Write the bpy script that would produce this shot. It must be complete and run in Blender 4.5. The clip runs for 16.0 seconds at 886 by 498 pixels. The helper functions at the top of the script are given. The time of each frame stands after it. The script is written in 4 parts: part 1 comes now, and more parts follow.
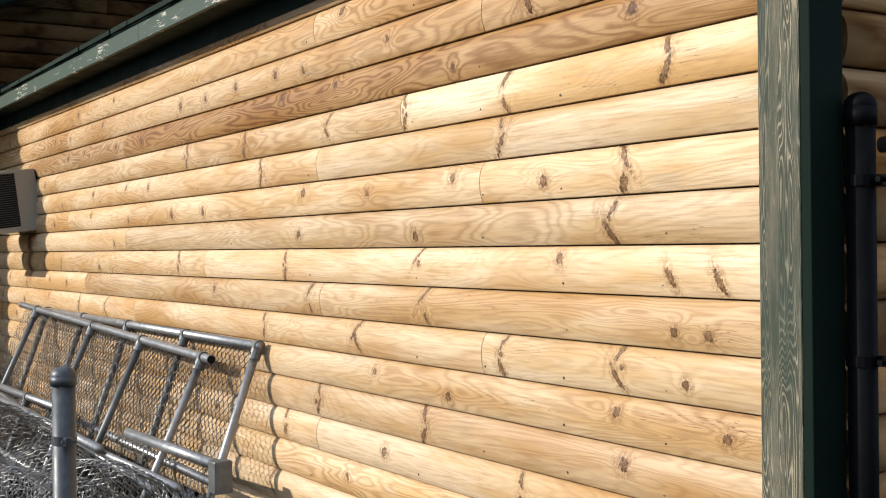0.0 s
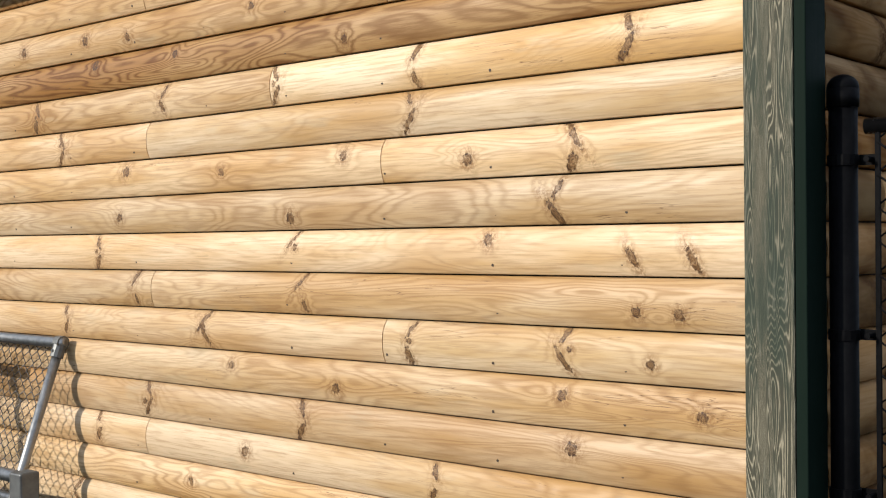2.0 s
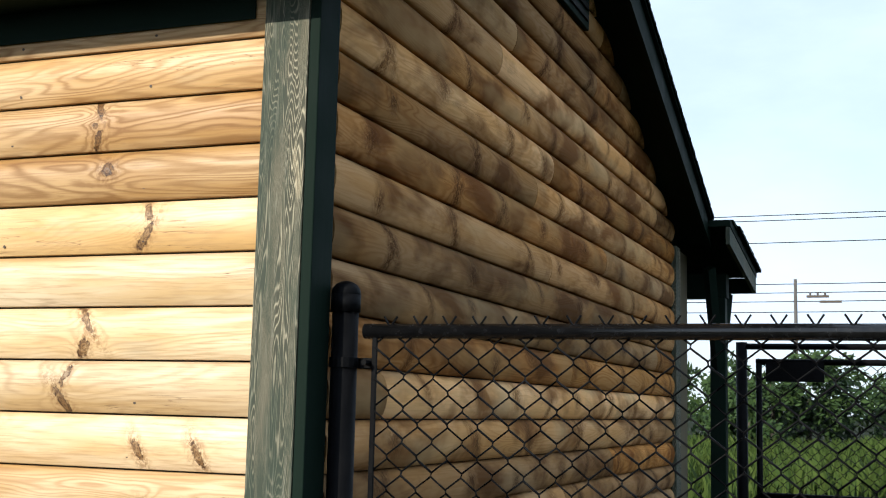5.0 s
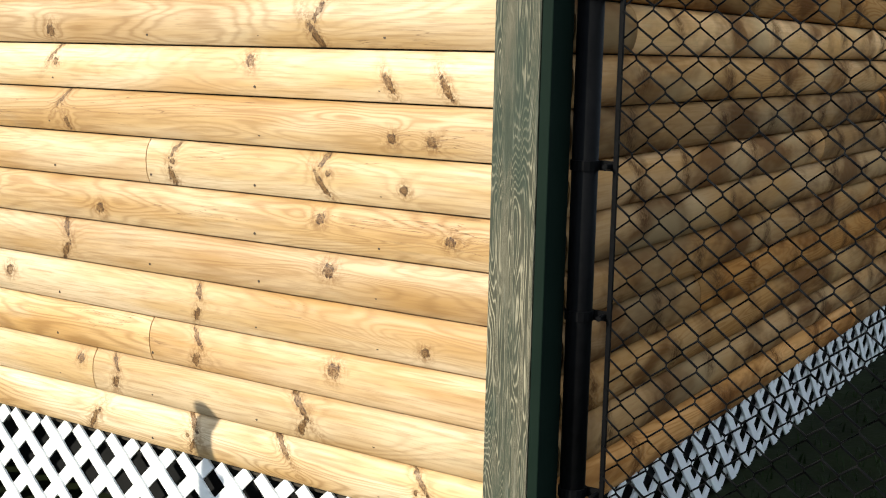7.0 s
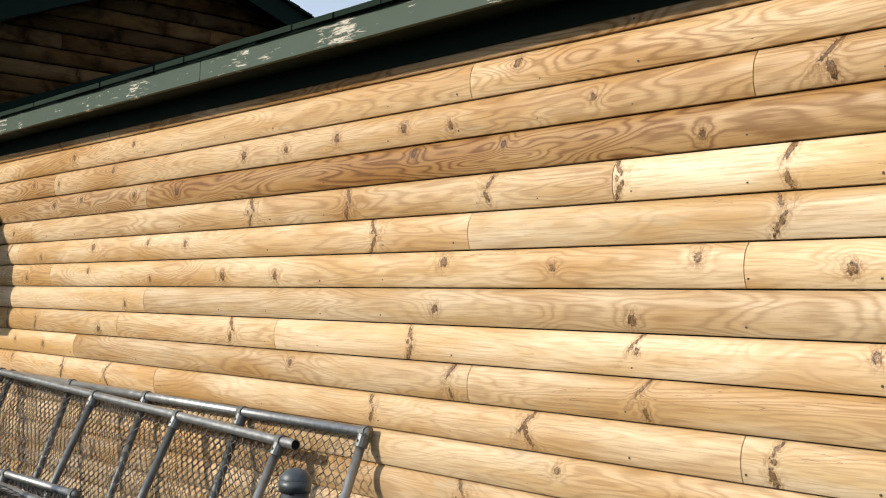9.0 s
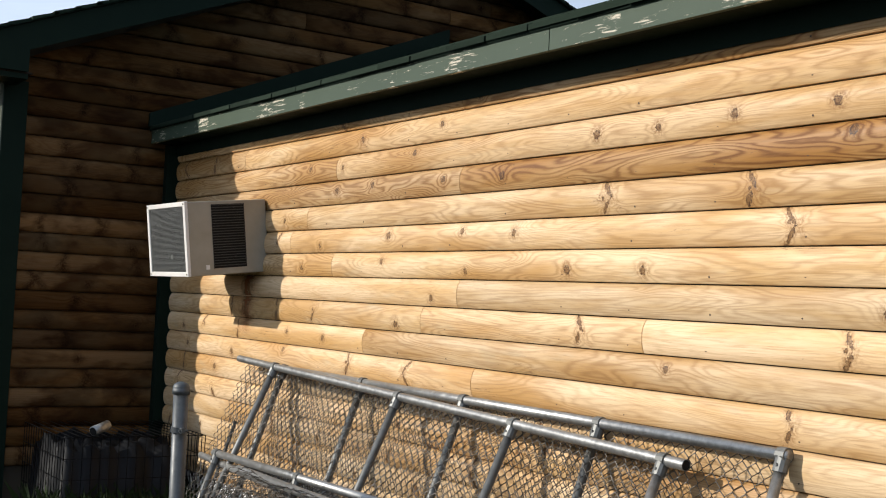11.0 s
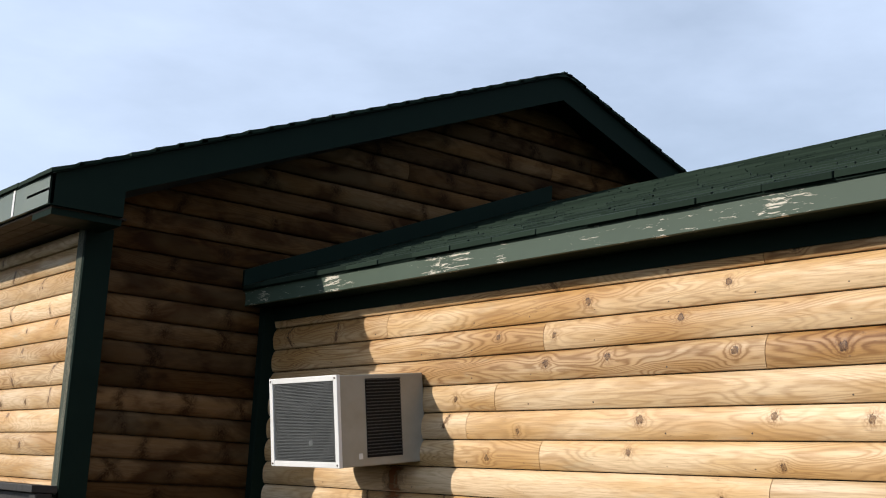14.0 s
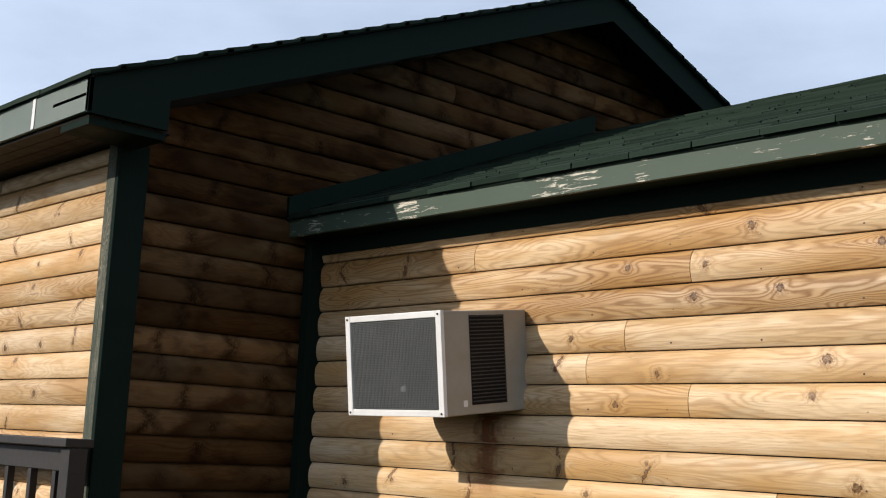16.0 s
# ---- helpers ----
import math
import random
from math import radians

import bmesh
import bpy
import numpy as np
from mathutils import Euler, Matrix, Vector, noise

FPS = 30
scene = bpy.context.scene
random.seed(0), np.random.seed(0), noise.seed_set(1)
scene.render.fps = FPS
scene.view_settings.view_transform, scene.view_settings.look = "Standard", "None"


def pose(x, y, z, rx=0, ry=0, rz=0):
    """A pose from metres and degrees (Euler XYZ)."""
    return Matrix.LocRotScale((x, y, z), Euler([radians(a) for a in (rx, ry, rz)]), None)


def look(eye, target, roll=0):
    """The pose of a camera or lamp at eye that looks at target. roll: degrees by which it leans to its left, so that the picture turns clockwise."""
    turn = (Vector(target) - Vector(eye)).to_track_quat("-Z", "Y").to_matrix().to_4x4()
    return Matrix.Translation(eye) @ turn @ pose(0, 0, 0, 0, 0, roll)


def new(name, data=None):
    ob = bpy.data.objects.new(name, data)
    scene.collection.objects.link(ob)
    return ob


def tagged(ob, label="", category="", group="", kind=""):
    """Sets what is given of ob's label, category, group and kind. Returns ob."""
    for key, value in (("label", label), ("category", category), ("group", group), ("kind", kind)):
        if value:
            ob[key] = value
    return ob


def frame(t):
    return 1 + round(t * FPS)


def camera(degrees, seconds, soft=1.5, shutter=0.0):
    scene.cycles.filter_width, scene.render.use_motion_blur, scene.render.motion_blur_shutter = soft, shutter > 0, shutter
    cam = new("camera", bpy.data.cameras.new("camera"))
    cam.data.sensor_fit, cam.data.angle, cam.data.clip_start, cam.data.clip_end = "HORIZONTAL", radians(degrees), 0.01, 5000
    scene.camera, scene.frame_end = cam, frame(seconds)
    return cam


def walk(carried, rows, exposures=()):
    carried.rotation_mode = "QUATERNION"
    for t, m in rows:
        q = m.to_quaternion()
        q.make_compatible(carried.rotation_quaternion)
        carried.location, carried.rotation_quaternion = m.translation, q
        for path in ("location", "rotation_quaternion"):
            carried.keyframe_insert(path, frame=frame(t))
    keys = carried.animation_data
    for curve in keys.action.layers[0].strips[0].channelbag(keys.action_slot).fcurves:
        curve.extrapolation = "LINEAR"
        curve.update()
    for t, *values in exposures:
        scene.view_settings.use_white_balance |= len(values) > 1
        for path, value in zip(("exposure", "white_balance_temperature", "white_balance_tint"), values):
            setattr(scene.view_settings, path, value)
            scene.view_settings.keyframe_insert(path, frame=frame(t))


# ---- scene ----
cam = camera(40.3, 16.0, soft=1.1)
PATH = [
    (0, (-0.088, 0.677, 1.562), (0.963, 2.379, 1.56), -0.6),
    (0.5, (-0.211, 0.893, 1.588), (0.896, 2.559, 1.573), -1.2),
    (1, (-0.327, 1.082, 1.569), (0.82, 2.721, 1.57), -1.2),
    (1.5, (-0.435, 1.258, 1.576), (0.821, 2.814, 1.567), -1.3),
    (1.9, (-0.555, 1.317, 1.522), (0.897, 2.693, 1.514), -0.7),
    (2, (-0.58, 1.335, 1.522), (0.928, 2.648, 1.511), -0.5),
    (2.5, (-0.599, 1.319, 1.569), (1.11, 2.355, 1.508), -0.6),
    (3, (-0.543, 1.174, 1.636), (1.252, 2.054, 1.555), -0.3),
    (3.5, (-0.531, 1.169, 1.553), (1.323, 1.914, 1.626), -0.0),
    (4, (-0.501, 1.165, 1.59), (1.352, 1.884, 1.82), 1.1),
    (4.2, (-0.522, 1.173, 1.634), (1.328, 1.879, 1.915), 1.3),
    (6.3, (-0.523, 1.215, 1.523), (1.273, 2.092, 1.443), 2.1),
    (6.5, (-0.515, 1.226, 1.561), (1.253, 2.138, 1.35), 1.7),
    (7, (-0.484, 1.185, 1.561), (1.175, 2.255, 1.239), 1.2),
    (7.5, (-0.51, 1.214, 1.507), (1.056, 2.437, 1.282), 1.3),
    (7.9, (-0.54, 1.33, 1.529), (0.958, 2.648, 1.39), 0.9),
    (8, (-0.584, 1.332, 1.538), (0.897, 2.672, 1.42), 1.0),
    (8.5, (-0.766, 1.528, 1.591), (0.636, 2.955, 1.581), 0.9),
    (8.6, (-0.781, 1.571, 1.603), (0.598, 3.02, 1.617), 1.0),
    (9, (-0.768, 1.786, 1.607), (0.508, 3.323, 1.713), 1.7),
    (9.5, (-0.794, 2.032, 1.589), (0.37, 3.651, 1.744), 2.7),
    (10, (-0.946, 2.229, 1.593), (0.158, 3.893, 1.704), 3.1),
    (10.2, (-0.992, 2.341, 1.576), (0.097, 4.016, 1.674), 3.0),
    (12.3, (-1.466, 3.646, 1.643), (-0.316, 5.28, 1.736), 3.4),
    (12.5, (-1.524, 3.763, 1.655), (-0.366, 5.386, 1.815), 3.3),
    (13, (-1.655, 4.07, 1.668), (-0.476, 5.661, 1.951), 2.8),
    (13.5, (-1.685, 4.382, 1.64), (-0.496, 5.954, 1.981), 3.0),
    (14, (-1.716, 4.69, 1.611), (-0.513, 6.241, 1.994), 3.0),
    (14.5, (-1.776, 4.988, 1.598), (-0.55, 6.514, 2.008), 2.9),
    (15, (-1.774, 5.289, 1.555), (-0.534, 6.795, 1.994), 3.1),
    (15.5, (-1.809, 5.573, 1.553), (-0.538, 7.06, 1.969), 3.0),
    (16, (-1.931, 5.881, 1.542), (-0.593, 7.333, 1.865), 2.7),
]
walk(cam, [(t, look(eye, target, roll)) for t, eye, target, roll in PATH],
     [(0, 0.11, 6500, 11), (1.0, 0.01, 6500, 11), (1.5, -0.03, 6500, 11), (2.1, -0.12, 6600, 10), (3.0, 0.1, 6500, 9), (3.6, 0.28, 6400, 9),
      (4.2, 0.38, 6400, 8), (6.3, 0.28, 6850, 4), (7.2, 0.34, 6850, 4), (8.0, 0.18, 6850, 4), (9.0, -0.04, 6800, 8), (10.2, -0.1, 6800, 9),
      (12.3, 0.33, 6500, 11), (13.5, 0.04, 6500, 10), (16, -0.1, 6600, 11)])


# ---- light ----
SUN_DIR = Vector((-0.47, 0.240, 0.277)).normalized()
sun_elev = math.asin(SUN_DIR.z)
world = bpy.data.worlds.new("sky")
scene.world = world
world.use_nodes = True
wn, wl = world.node_tree.nodes, world.node_tree.links
wn.clear()
w_out = wn.new("ShaderNodeOutputWorld")
w_bg = wn.new("ShaderNodeBackground")
w_sky = wn.new("ShaderNodeTexSky")
w_sky.sky_type = "NISHITA"
w_sky.sun_disc = False
w_sky.sun_elevation = sun_elev
w_sky.sun_rotation = math.atan2(SUN_DIR.x, SUN_DIR.y)
w_sky.air_density, w_sky.dust_density, w_sky.ozone_density = 1.2, 0.7, 2.0
w_tc = wn.new("ShaderNodeTexCoord")
w_map = wn.new("ShaderNodeMapping")
w_map.inputs["Scale"].default_value = (1.5, 1.5, 4.0)
w_noise = wn.new("ShaderNodeTexNoise")
w_noise.inputs["Scale"].default_value = 1.6
w_noise.inputs["Detail"].default_value = 7
w_noise.inputs["Roughness"].default_value = 0.55
w_ramp = wn.new("ShaderNodeValToRGB")
w_ramp.color_ramp.elements[0].position, w_ramp.color_ramp.elements[1].position = 0.30, 0.72
w_ramp.color_ramp.elements[0].color = (0.50, 0.50, 0.50, 1)
w_ramp.color_ramp.elements[1].color = (0.9, 0.9, 0.9, 1)
w_mix = wn.new("ShaderNodeMixRGB")
w_mix.inputs[2].default_value = (9.9, 11.8, 15.2, 1)
wl.new(w_tc.outputs["Generated"], w_map.inputs["Vector"])
wl.new(w_map.outputs["Vector"], w_noise.inputs["Vector"])
wl.new(w_noise.outputs["Fac"], w_ramp.inputs["Fac"])
wl.new(w_ramp.outputs["Color"], w_mix.inputs[0])
wl.new(w_sky.outputs["Color"], w_mix.inputs[1])
wl.new(w_mix.outputs["Color"], w_bg.inputs["Color"])
w_bg.inputs["Strength"].default_value = 0.085
wl.new(w_bg.outputs["Background"], w_out.inputs["Surface"])
sun = new("sun", bpy.data.lights.new("sun", "SUN"))
sun.data.energy, sun.data.angle, sun.data.color = 5.2, radians(0.6), (1.0, 0.945, 0.86)
sun.matrix_world = look(SUN_DIR * 30, (0, 0, 0))


# ---- materials ----
class Nodes:
    """A short way to wire a node material."""

    def __init__(self, name, rough=0.6, metal=0.0):
        self.mat = bpy.data.materials.new(name)
        self.mat.use_nodes = True
        self.n, self.l = self.mat.node_tree.nodes, self.mat.node_tree.links
        self.bsdf = self.n["Principled BSDF"]
        self.bsdf.inputs["Roughness"].default_value = rough
        self.bsdf.inputs["Metallic"].default_value = metal

    def add(self, kind, **values):
        node = self.n.new(kind)
        for key, value in values.items():
            node.inputs[key.replace("_", " ")].default_value = value
        return node

    def plug(self, a, b):
        self.l.new(a, b)

    def math(self, op, a, b=0.5, clamp=False):
        node = self.n.new("ShaderNodeMath")
        node.operation, node.use_clamp = op, clamp
        for socket, value in zip(node.inputs, (a, b)):
            if isinstance(value, (int, float)):
                socket.default_value = value
            else:
                self.plug(value, socket)
        return node.outputs[0]

    def mapped(self, vector, scale, offset=None):
        node = self.n.new("ShaderNodeVectorMath")
        node.operation = "MULTIPLY"
        node.inputs[1].default_value = scale
        self.plug(vector, node.inputs[0])
        if offset is None:
            return node.outputs[0]
        more = self.n.new("ShaderNodeVectorMath")
        more.operation = "ADD"
        self.plug(node.outputs[0], more.inputs[0])
        self.plug(offset, more.inputs[1])
        return more.outputs[0]

    def noise(self, vector, scale, detail=4, rough=0.5, distort=0.0):
        node = self.add("ShaderNodeTexNoise", Scale=scale, Detail=detail, Roughness=rough, Distortion=distort)
        self.plug(vector, node.inputs["Vector"])
        return node.outputs["Fac"]

    def ramp(self, fac, stops):
        node = self.n.new("ShaderNodeValToRGB")
        el = node.color_ramp.elements
        while len(el) < len(stops):
            el.new(0.5)
        for e, (p, c) in zip(el, stops):
            e.position = p
            e.color = (c, c, c, 1) if isinstance(c, (int, float)) else (*c, 1)
        self.plug(fac, node.inputs["Fac"])
        return node.outputs["Color"]

    def mix(self, fac, a, b, mode="MIX"):
        node = self.n.new("ShaderNodeMixRGB")
        node.blend_type = mode
        for socket, value in zip(node.inputs, (fac, a, b)):
            if isinstance(value, (int, float)):
                socket.default_value = value
            elif isinstance(value, tuple):
                socket.default_value = (*value, 1)
            else:
                self.plug(value, socket)
        return node.outputs[0]

    def bump(self, height, strength, distance=0.002):
        node = self.add("ShaderNodeBump", Strength=strength, Distance=distance)
        self.plug(height, node.inputs["Height"])
        self.plug(node.outputs["Normal"], self.bsdf.inputs["Normal"])

    def colour(self, socket):
        self.plug(socket, self.bsdf.inputs["Base Color"])


def pine_material(name, weather):
    """Pine siding with knots at the places that each board names (knot_1 to knot_8: along, up, radius, slant) and a
    figure of its own (figure: how strongly the growth rings show). weather: how far dull rain blotches, and the gables'
    shade with them, brown it."""
    m = Nodes(name, 0.5)
    m.bsdf.inputs["Specular IOR Level"].default_value = 0.3
    tc = m.n.new("ShaderNodeTexCoord").outputs["Object"]
    info = m.n.new("ShaderNodeObjectInfo")
    comb = m.n.new("ShaderNodeCombineXYZ")
    for axis, factor in zip("XYZ", (57.0, 23.0, 91.0)):
        m.plug(m.math("MULTIPLY", info.outputs["Random"], factor), comb.inputs[axis])
    off = comb.outputs[0]
    figure = m.n.new("ShaderNodeAttribute")
    figure.attribute_type, figure.attribute_name = "OBJECT", "figure"
    figure = figure.outputs["Fac"]
    place = m.n.new("ShaderNodeSeparateXYZ")
    m.plug(tc, place.inputs[0])
    wob = m.math("MULTIPLY", m.math("SUBTRACT", m.noise(m.mapped(tc, (38, 38, 38), off), 1.0, 3, 0.6), 0.5), 0.026)
    along = m.math("ADD", place.outputs[0], wob)
    # distance to the nearest knot, in its radii
    dist = None
    for i in range(8):
        knot = m.n.new("ShaderNodeAttribute")
        knot.attribute_type, knot.attribute_name = "OBJECT", f"knot_{i + 1}"
        at = m.n.new("ShaderNodeSeparateXYZ")
        m.plug(knot.outputs["Vector"], at.inputs[0])
        slant = knot.outputs["Alpha"]
        dz = m.math("SUBTRACT", place.outputs[2], at.outputs[1])
        u = m.math("SUBTRACT", m.math("SUBTRACT", along, at.outputs[0]), m.math("MULTIPLY", slant, dz))
        v = m.math("DIVIDE", dz, m.math("ADD", m.math("MULTIPLY", m.math("ABSOLUTE", slant), 3.0), 1.0))
        r = m.math("SQRT", m.math("ADD", m.math("MULTIPLY", u, u), m.math("MULTIPLY", v, v)))
        r = m.math("DIVIDE", r, m.math("MAXIMUM", at.outputs[2], 0.00005))
        dist = r if dist is None else m.math("MINIMUM", dist, r)
    near = m.math("POWER", m.math("SUBTRACT", 1.0, m.math("MULTIPLY", dist, 0.13), True), 3.0)
    # growth rings: contour lines of a long slow field, bent round the knots
    field = m.noise(m.mapped(tc, (0.8, 5.0, 6.5), off), 1.0, 2, 0.5, 0.5)
    fine = m.noise(m.mapped(tc, (3.5, 34.0, 34.0), off), 1.0, 4, 0.6)
    bent = m.math("ADD", m.math("ADD", field, m.math("MULTIPLY", fine, 0.05)), m.math("MULTIPLY", near, 0.12))
    ring01 = m.math("MULTIPLY", m.math("ADD", m.math("SINE", m.math("MULTIPLY", bent, 150.0)), 1.0), 0.5)
    late = m.math("POWER", ring01, 2.2)
    streak = m.noise(m.mapped(tc, (6.0, 150.0, 150.0), off), 1.0, 5, 0.65)
    dash = m.noise(m.mapped(tc, (9.0, 70.0, 95.0), off), 1.0, 3, 0.5)
    tone = m.noise(m.mapped(tc, (1.5, 3.0, 13.0), off), 1.0, 5, 0.55)
    wide = m.noise(m.mapped(tc, (1.1, 2.0, 5.0), off), 1.0, 2, 0.5)
    base = m.mix(m.ramp(tone, [(0.40, 0.0), (0.62, 1.0)]), (0.70, 0.525, 0.335), (0.57, 0.372, 0.178))
    base = m.mix(m.ramp(wide, [(0.46, 0.0), (0.66, 0.85)]), base, (0.47, 0.262, 0.090))
    base = m.mix(m.ramp(m.noise(m.mapped(tc, (2.0, 3.0, 9.0), off), 1.3, 3, 0.6), [(0.60, 0.0), (0.74, 0.5)]), base, (0.46, 0.39, 0.27))
    shown = m.math("MULTIPLY", m.ramp(wide, [(0.35, 0.40), (0.60, 1.0)]), figure)
    grainy = m.mix(m.math("MULTIPLY", late, shown, True), base, (0.235, 0.108, 0.031))
    grainy = m.mix(m.math("MULTIPLY", m.ramp(streak, [(0.48, 0.0), (0.66, 1.0)]), 0.50), grainy, (0.34, 0.19, 0.08))
    grainy = m.mix(m.math("MULTIPLY", m.ramp(dash, [(0.66, 0.0), (0.73, 1.0)]), 0.42), grainy, (0.33, 0.215, 0.115))
    mott = m.noise(m.mapped(tc, (85.0, 50.0, 70.0), off), 1.0, 5, 0.7, 0.6)
    halo = m.math("MULTIPLY", m.ramp(m.math("MULTIPLY", dist, 0.1), [(0.08, 0.9), (0.16, 0.6), (0.30, 0.0)]), m.ramp(mott, [(0.44, 0.05), (0.58, 1.0)]))
    knotted = m.mix(halo, grainy, (0.235, 0.112, 0.038))
    turns = m.math("MULTIPLY", m.math("ADD", m.math("SINE", m.math("MULTIPLY", dist, 19.0)), 1.0), 0.5)
    core = m.math("MULTIPLY", m.ramp(dist, [(0.82, 1.0), (1.0, 0.0)]), m.ramp(mott, [(0.30, 0.45), (0.5, 1.0)]))
    rim = m.math("MULTIPLY", m.ramp(m.math("MULTIPLY", dist, 0.5), [(0.28, 0.0), (0.42, 1.0), (0.5, 1.0), (0.62, 0.0)]), m.ramp(mott, [(0.45, 0.0), (0.56, 0.95)]))
    knotted = m.mix(core, knotted, m.mix(turns, (0.100, 0.048, 0.018), (0.25, 0.135, 0.055)))
    knotted = m.mix(rim, knotted, (0.055, 0.024, 0.010))
    # drying cracks
    crack = m.noise(m.mapped(tc, (2.2, 46.0, 46.0), off), 1.0, 3, 0.5)
    line = m.math("ABSOLUTE", m.math("SUBTRACT", crack, 0.5))
    where = m.noise(m.mapped(tc, (1.4, 7.0, 7.0), off), 1.0, 1)
    crackm = m.math("MULTIPLY", m.ramp(line, [(0.0, 1.0), (0.006, 0.0)]), m.ramp(where, [(0.60, 0.0), (0.66, 0.8)]))
    knotted = m.mix(crackm, knotted, (0.12, 0.055, 0.025))
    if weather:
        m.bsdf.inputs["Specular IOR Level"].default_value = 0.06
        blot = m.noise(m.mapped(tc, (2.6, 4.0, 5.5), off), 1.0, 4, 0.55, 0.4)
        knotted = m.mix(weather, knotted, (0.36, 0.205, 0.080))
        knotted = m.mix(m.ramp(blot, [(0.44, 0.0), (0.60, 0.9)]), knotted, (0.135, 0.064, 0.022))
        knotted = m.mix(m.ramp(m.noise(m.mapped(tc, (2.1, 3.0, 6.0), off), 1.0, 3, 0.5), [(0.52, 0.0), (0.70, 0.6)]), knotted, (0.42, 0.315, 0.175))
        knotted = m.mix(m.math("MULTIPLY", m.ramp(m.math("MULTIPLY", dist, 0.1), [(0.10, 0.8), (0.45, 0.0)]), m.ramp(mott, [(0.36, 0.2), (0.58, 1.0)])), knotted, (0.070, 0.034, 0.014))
    final = m.mix(1.0, knotted, info.outputs["Color"], "MULTIPLY")
    m.colour(final)
    m.plug(m.ramp(ring01, [(0, 0.8), (1, 0.92)] if weather else [(0, 0.45), (1, 0.62)]), m.bsdf.inputs["Roughness"])
    height = m.math("SUBTRACT", m.math("ADD", m.math("MULTIPLY", ring01, 0.3), m.math("MULTIPLY", streak, 0.5)), m.math("ADD", m.math("MULTIPLY", rim, 0.8), crackm))
    m.bump(height, 0.4, 0.0012)
    return m.mat


def worn_green_material(name, worn):
    """Green exterior paint; worn: how far the wood grain shows through."""
    m = Nodes(name, 0.7)
    m.bsdf.inputs["Specular IOR Level"].default_value = 0.2
    tc = m.n.new("ShaderNodeTexCoord").outputs["Object"]
    kv = m.n.new("ShaderNodeTexVoronoi")
    kv.inputs["Scale"].default_value = 1.0
    m.plug(m.mapped(tc, (5.0, 8.0, 2.3)), kv.inputs["Vector"])
    knot = m.math("POWER", m.math("SUBTRACT", 1.0, m.math("MULTIPLY", kv.outputs["Distance"], 1.7), True), 3.0)
    field = m.noise(m.mapped(tc, (11.0, 11.0, 0.9)), 1.0, 2, 0.5, 0.25)
    fine = m.noise(m.mapped(tc, (140.0, 140.0, 9.0)), 1.0, 4, 0.6)
    bent = m.math("ADD", m.math("ADD", field, m.math("MULTIPLY", knot, 0.11)), m.math("MULTIPLY", fine, 0.02))
    rings = m.math("MULTIPLY", m.math("ADD", m.math("SINE", m.math("MULTIPLY", bent, 470.0)), 1.0), 0.5)
    patch = m.noise(m.mapped(tc, (9.0, 9.0, 1.6)), 1.0, 5, 0.65)
    paint = m.mix(m.noise(tc, 3.0, 4), (0.026, 0.036, 0.025), (0.050, 0.062, 0.044))
    paint = m.mix(m.math("MULTIPLY", m.ramp(patch, [(0.42, 0.0), (0.55, 1.0)]), worn), paint, (0.070, 0.060, 0.040))
    lines = m.math("MULTIPLY", m.math("POWER", rings, 6.0), m.ramp(patch, [(0.40, worn * 0.25), (0.60, min(1.0, worn * 1.7))]))
    grey = m.mix(lines, paint, (0.36, 0.32, 0.225))
    grey = m.mix(m.math("MULTIPLY", m.ramp(fine, [(0.55, 0.0), (0.72, 1.0)]), worn * 0.4), grey, (0.34, 0.32, 0.25))
    bare = m.math("MULTIPLY", m.ramp(patch, [(0.60, 0.0), (0.68, 1.0)]), m.ramp(rings, [(0.2, 0.4), (0.8, 1.0)]))
    out = m.mix(m.math("MULTIPLY", bare, min(1.0, worn * 1.4)), grey, (0.46, 0.38, 0.25))
    m.colour(out)
    m.bump(m.math("ADD", m.math("MULTIPLY", rings, 0.5), fine), 0.4, 0.002)
    return m.mat


def plain_green_material():
    m = Nodes("dark_green_paint", 0.55)
    m.bsdf.inputs["Specular IOR Level"].default_value = 0.03
    tc = m.n.new("ShaderNodeTexCoord").outputs["Object"]
    n1 = m.noise(tc, 6.0, 5, 0.6)
    n2 = m.noise(m.mapped(tc, (60, 60, 6)), 1.0, 4)
    m.colour(m.mix(n1, (0.005, 0.011, 0.008), (0.010, 0.018, 0.013)))
    m.plug(m.ramp(n1, [(0.3, 0.5), (0.7, 0.7)]), m.bsdf.inputs["Roughness"])
    m.bump(n2, 0.25, 0.0015)
    return m.mat


def chipped_fascia_material():
    m = Nodes("chipped_green_fascia_paint", 0.6)
    m.bsdf.inputs["Specular IOR Level"].default_value = 0.25
    tc = m.n.new("ShaderNodeTexCoord").outputs["Object"]
    n1 = m.noise(tc, 2.5, 5, 0.6)
    paint = m.mix(n1, (0.036, 0.056, 0.038), (0.058, 0.082, 0.056))
    band = m.noise(m.mapped(tc, (0.0, 1.7, 0.0)), 1.0, 3, 0.7)
    chip = m.noise(m.mapped(tc, (20, 7, 60)), 1.0, 7, 0.78, 0.5)
    where = m.math("ADD", m.math("MULTIPLY", m.math("SUBTRACT", band, 0.5), 0.8), chip)
    mask = m.ramp(where, [(0.605, 0.0), (0.635, 1.0)])
    m.colour(m.mix(mask, paint, m.mix(m.noise(tc, 60.0, 3), (0.45, 0.36, 0.24), (0.62, 0.60, 0.54))))
    m.bump(m.math("SUBTRACT", n1, mask), 0.3, 0.002)
    return m.mat


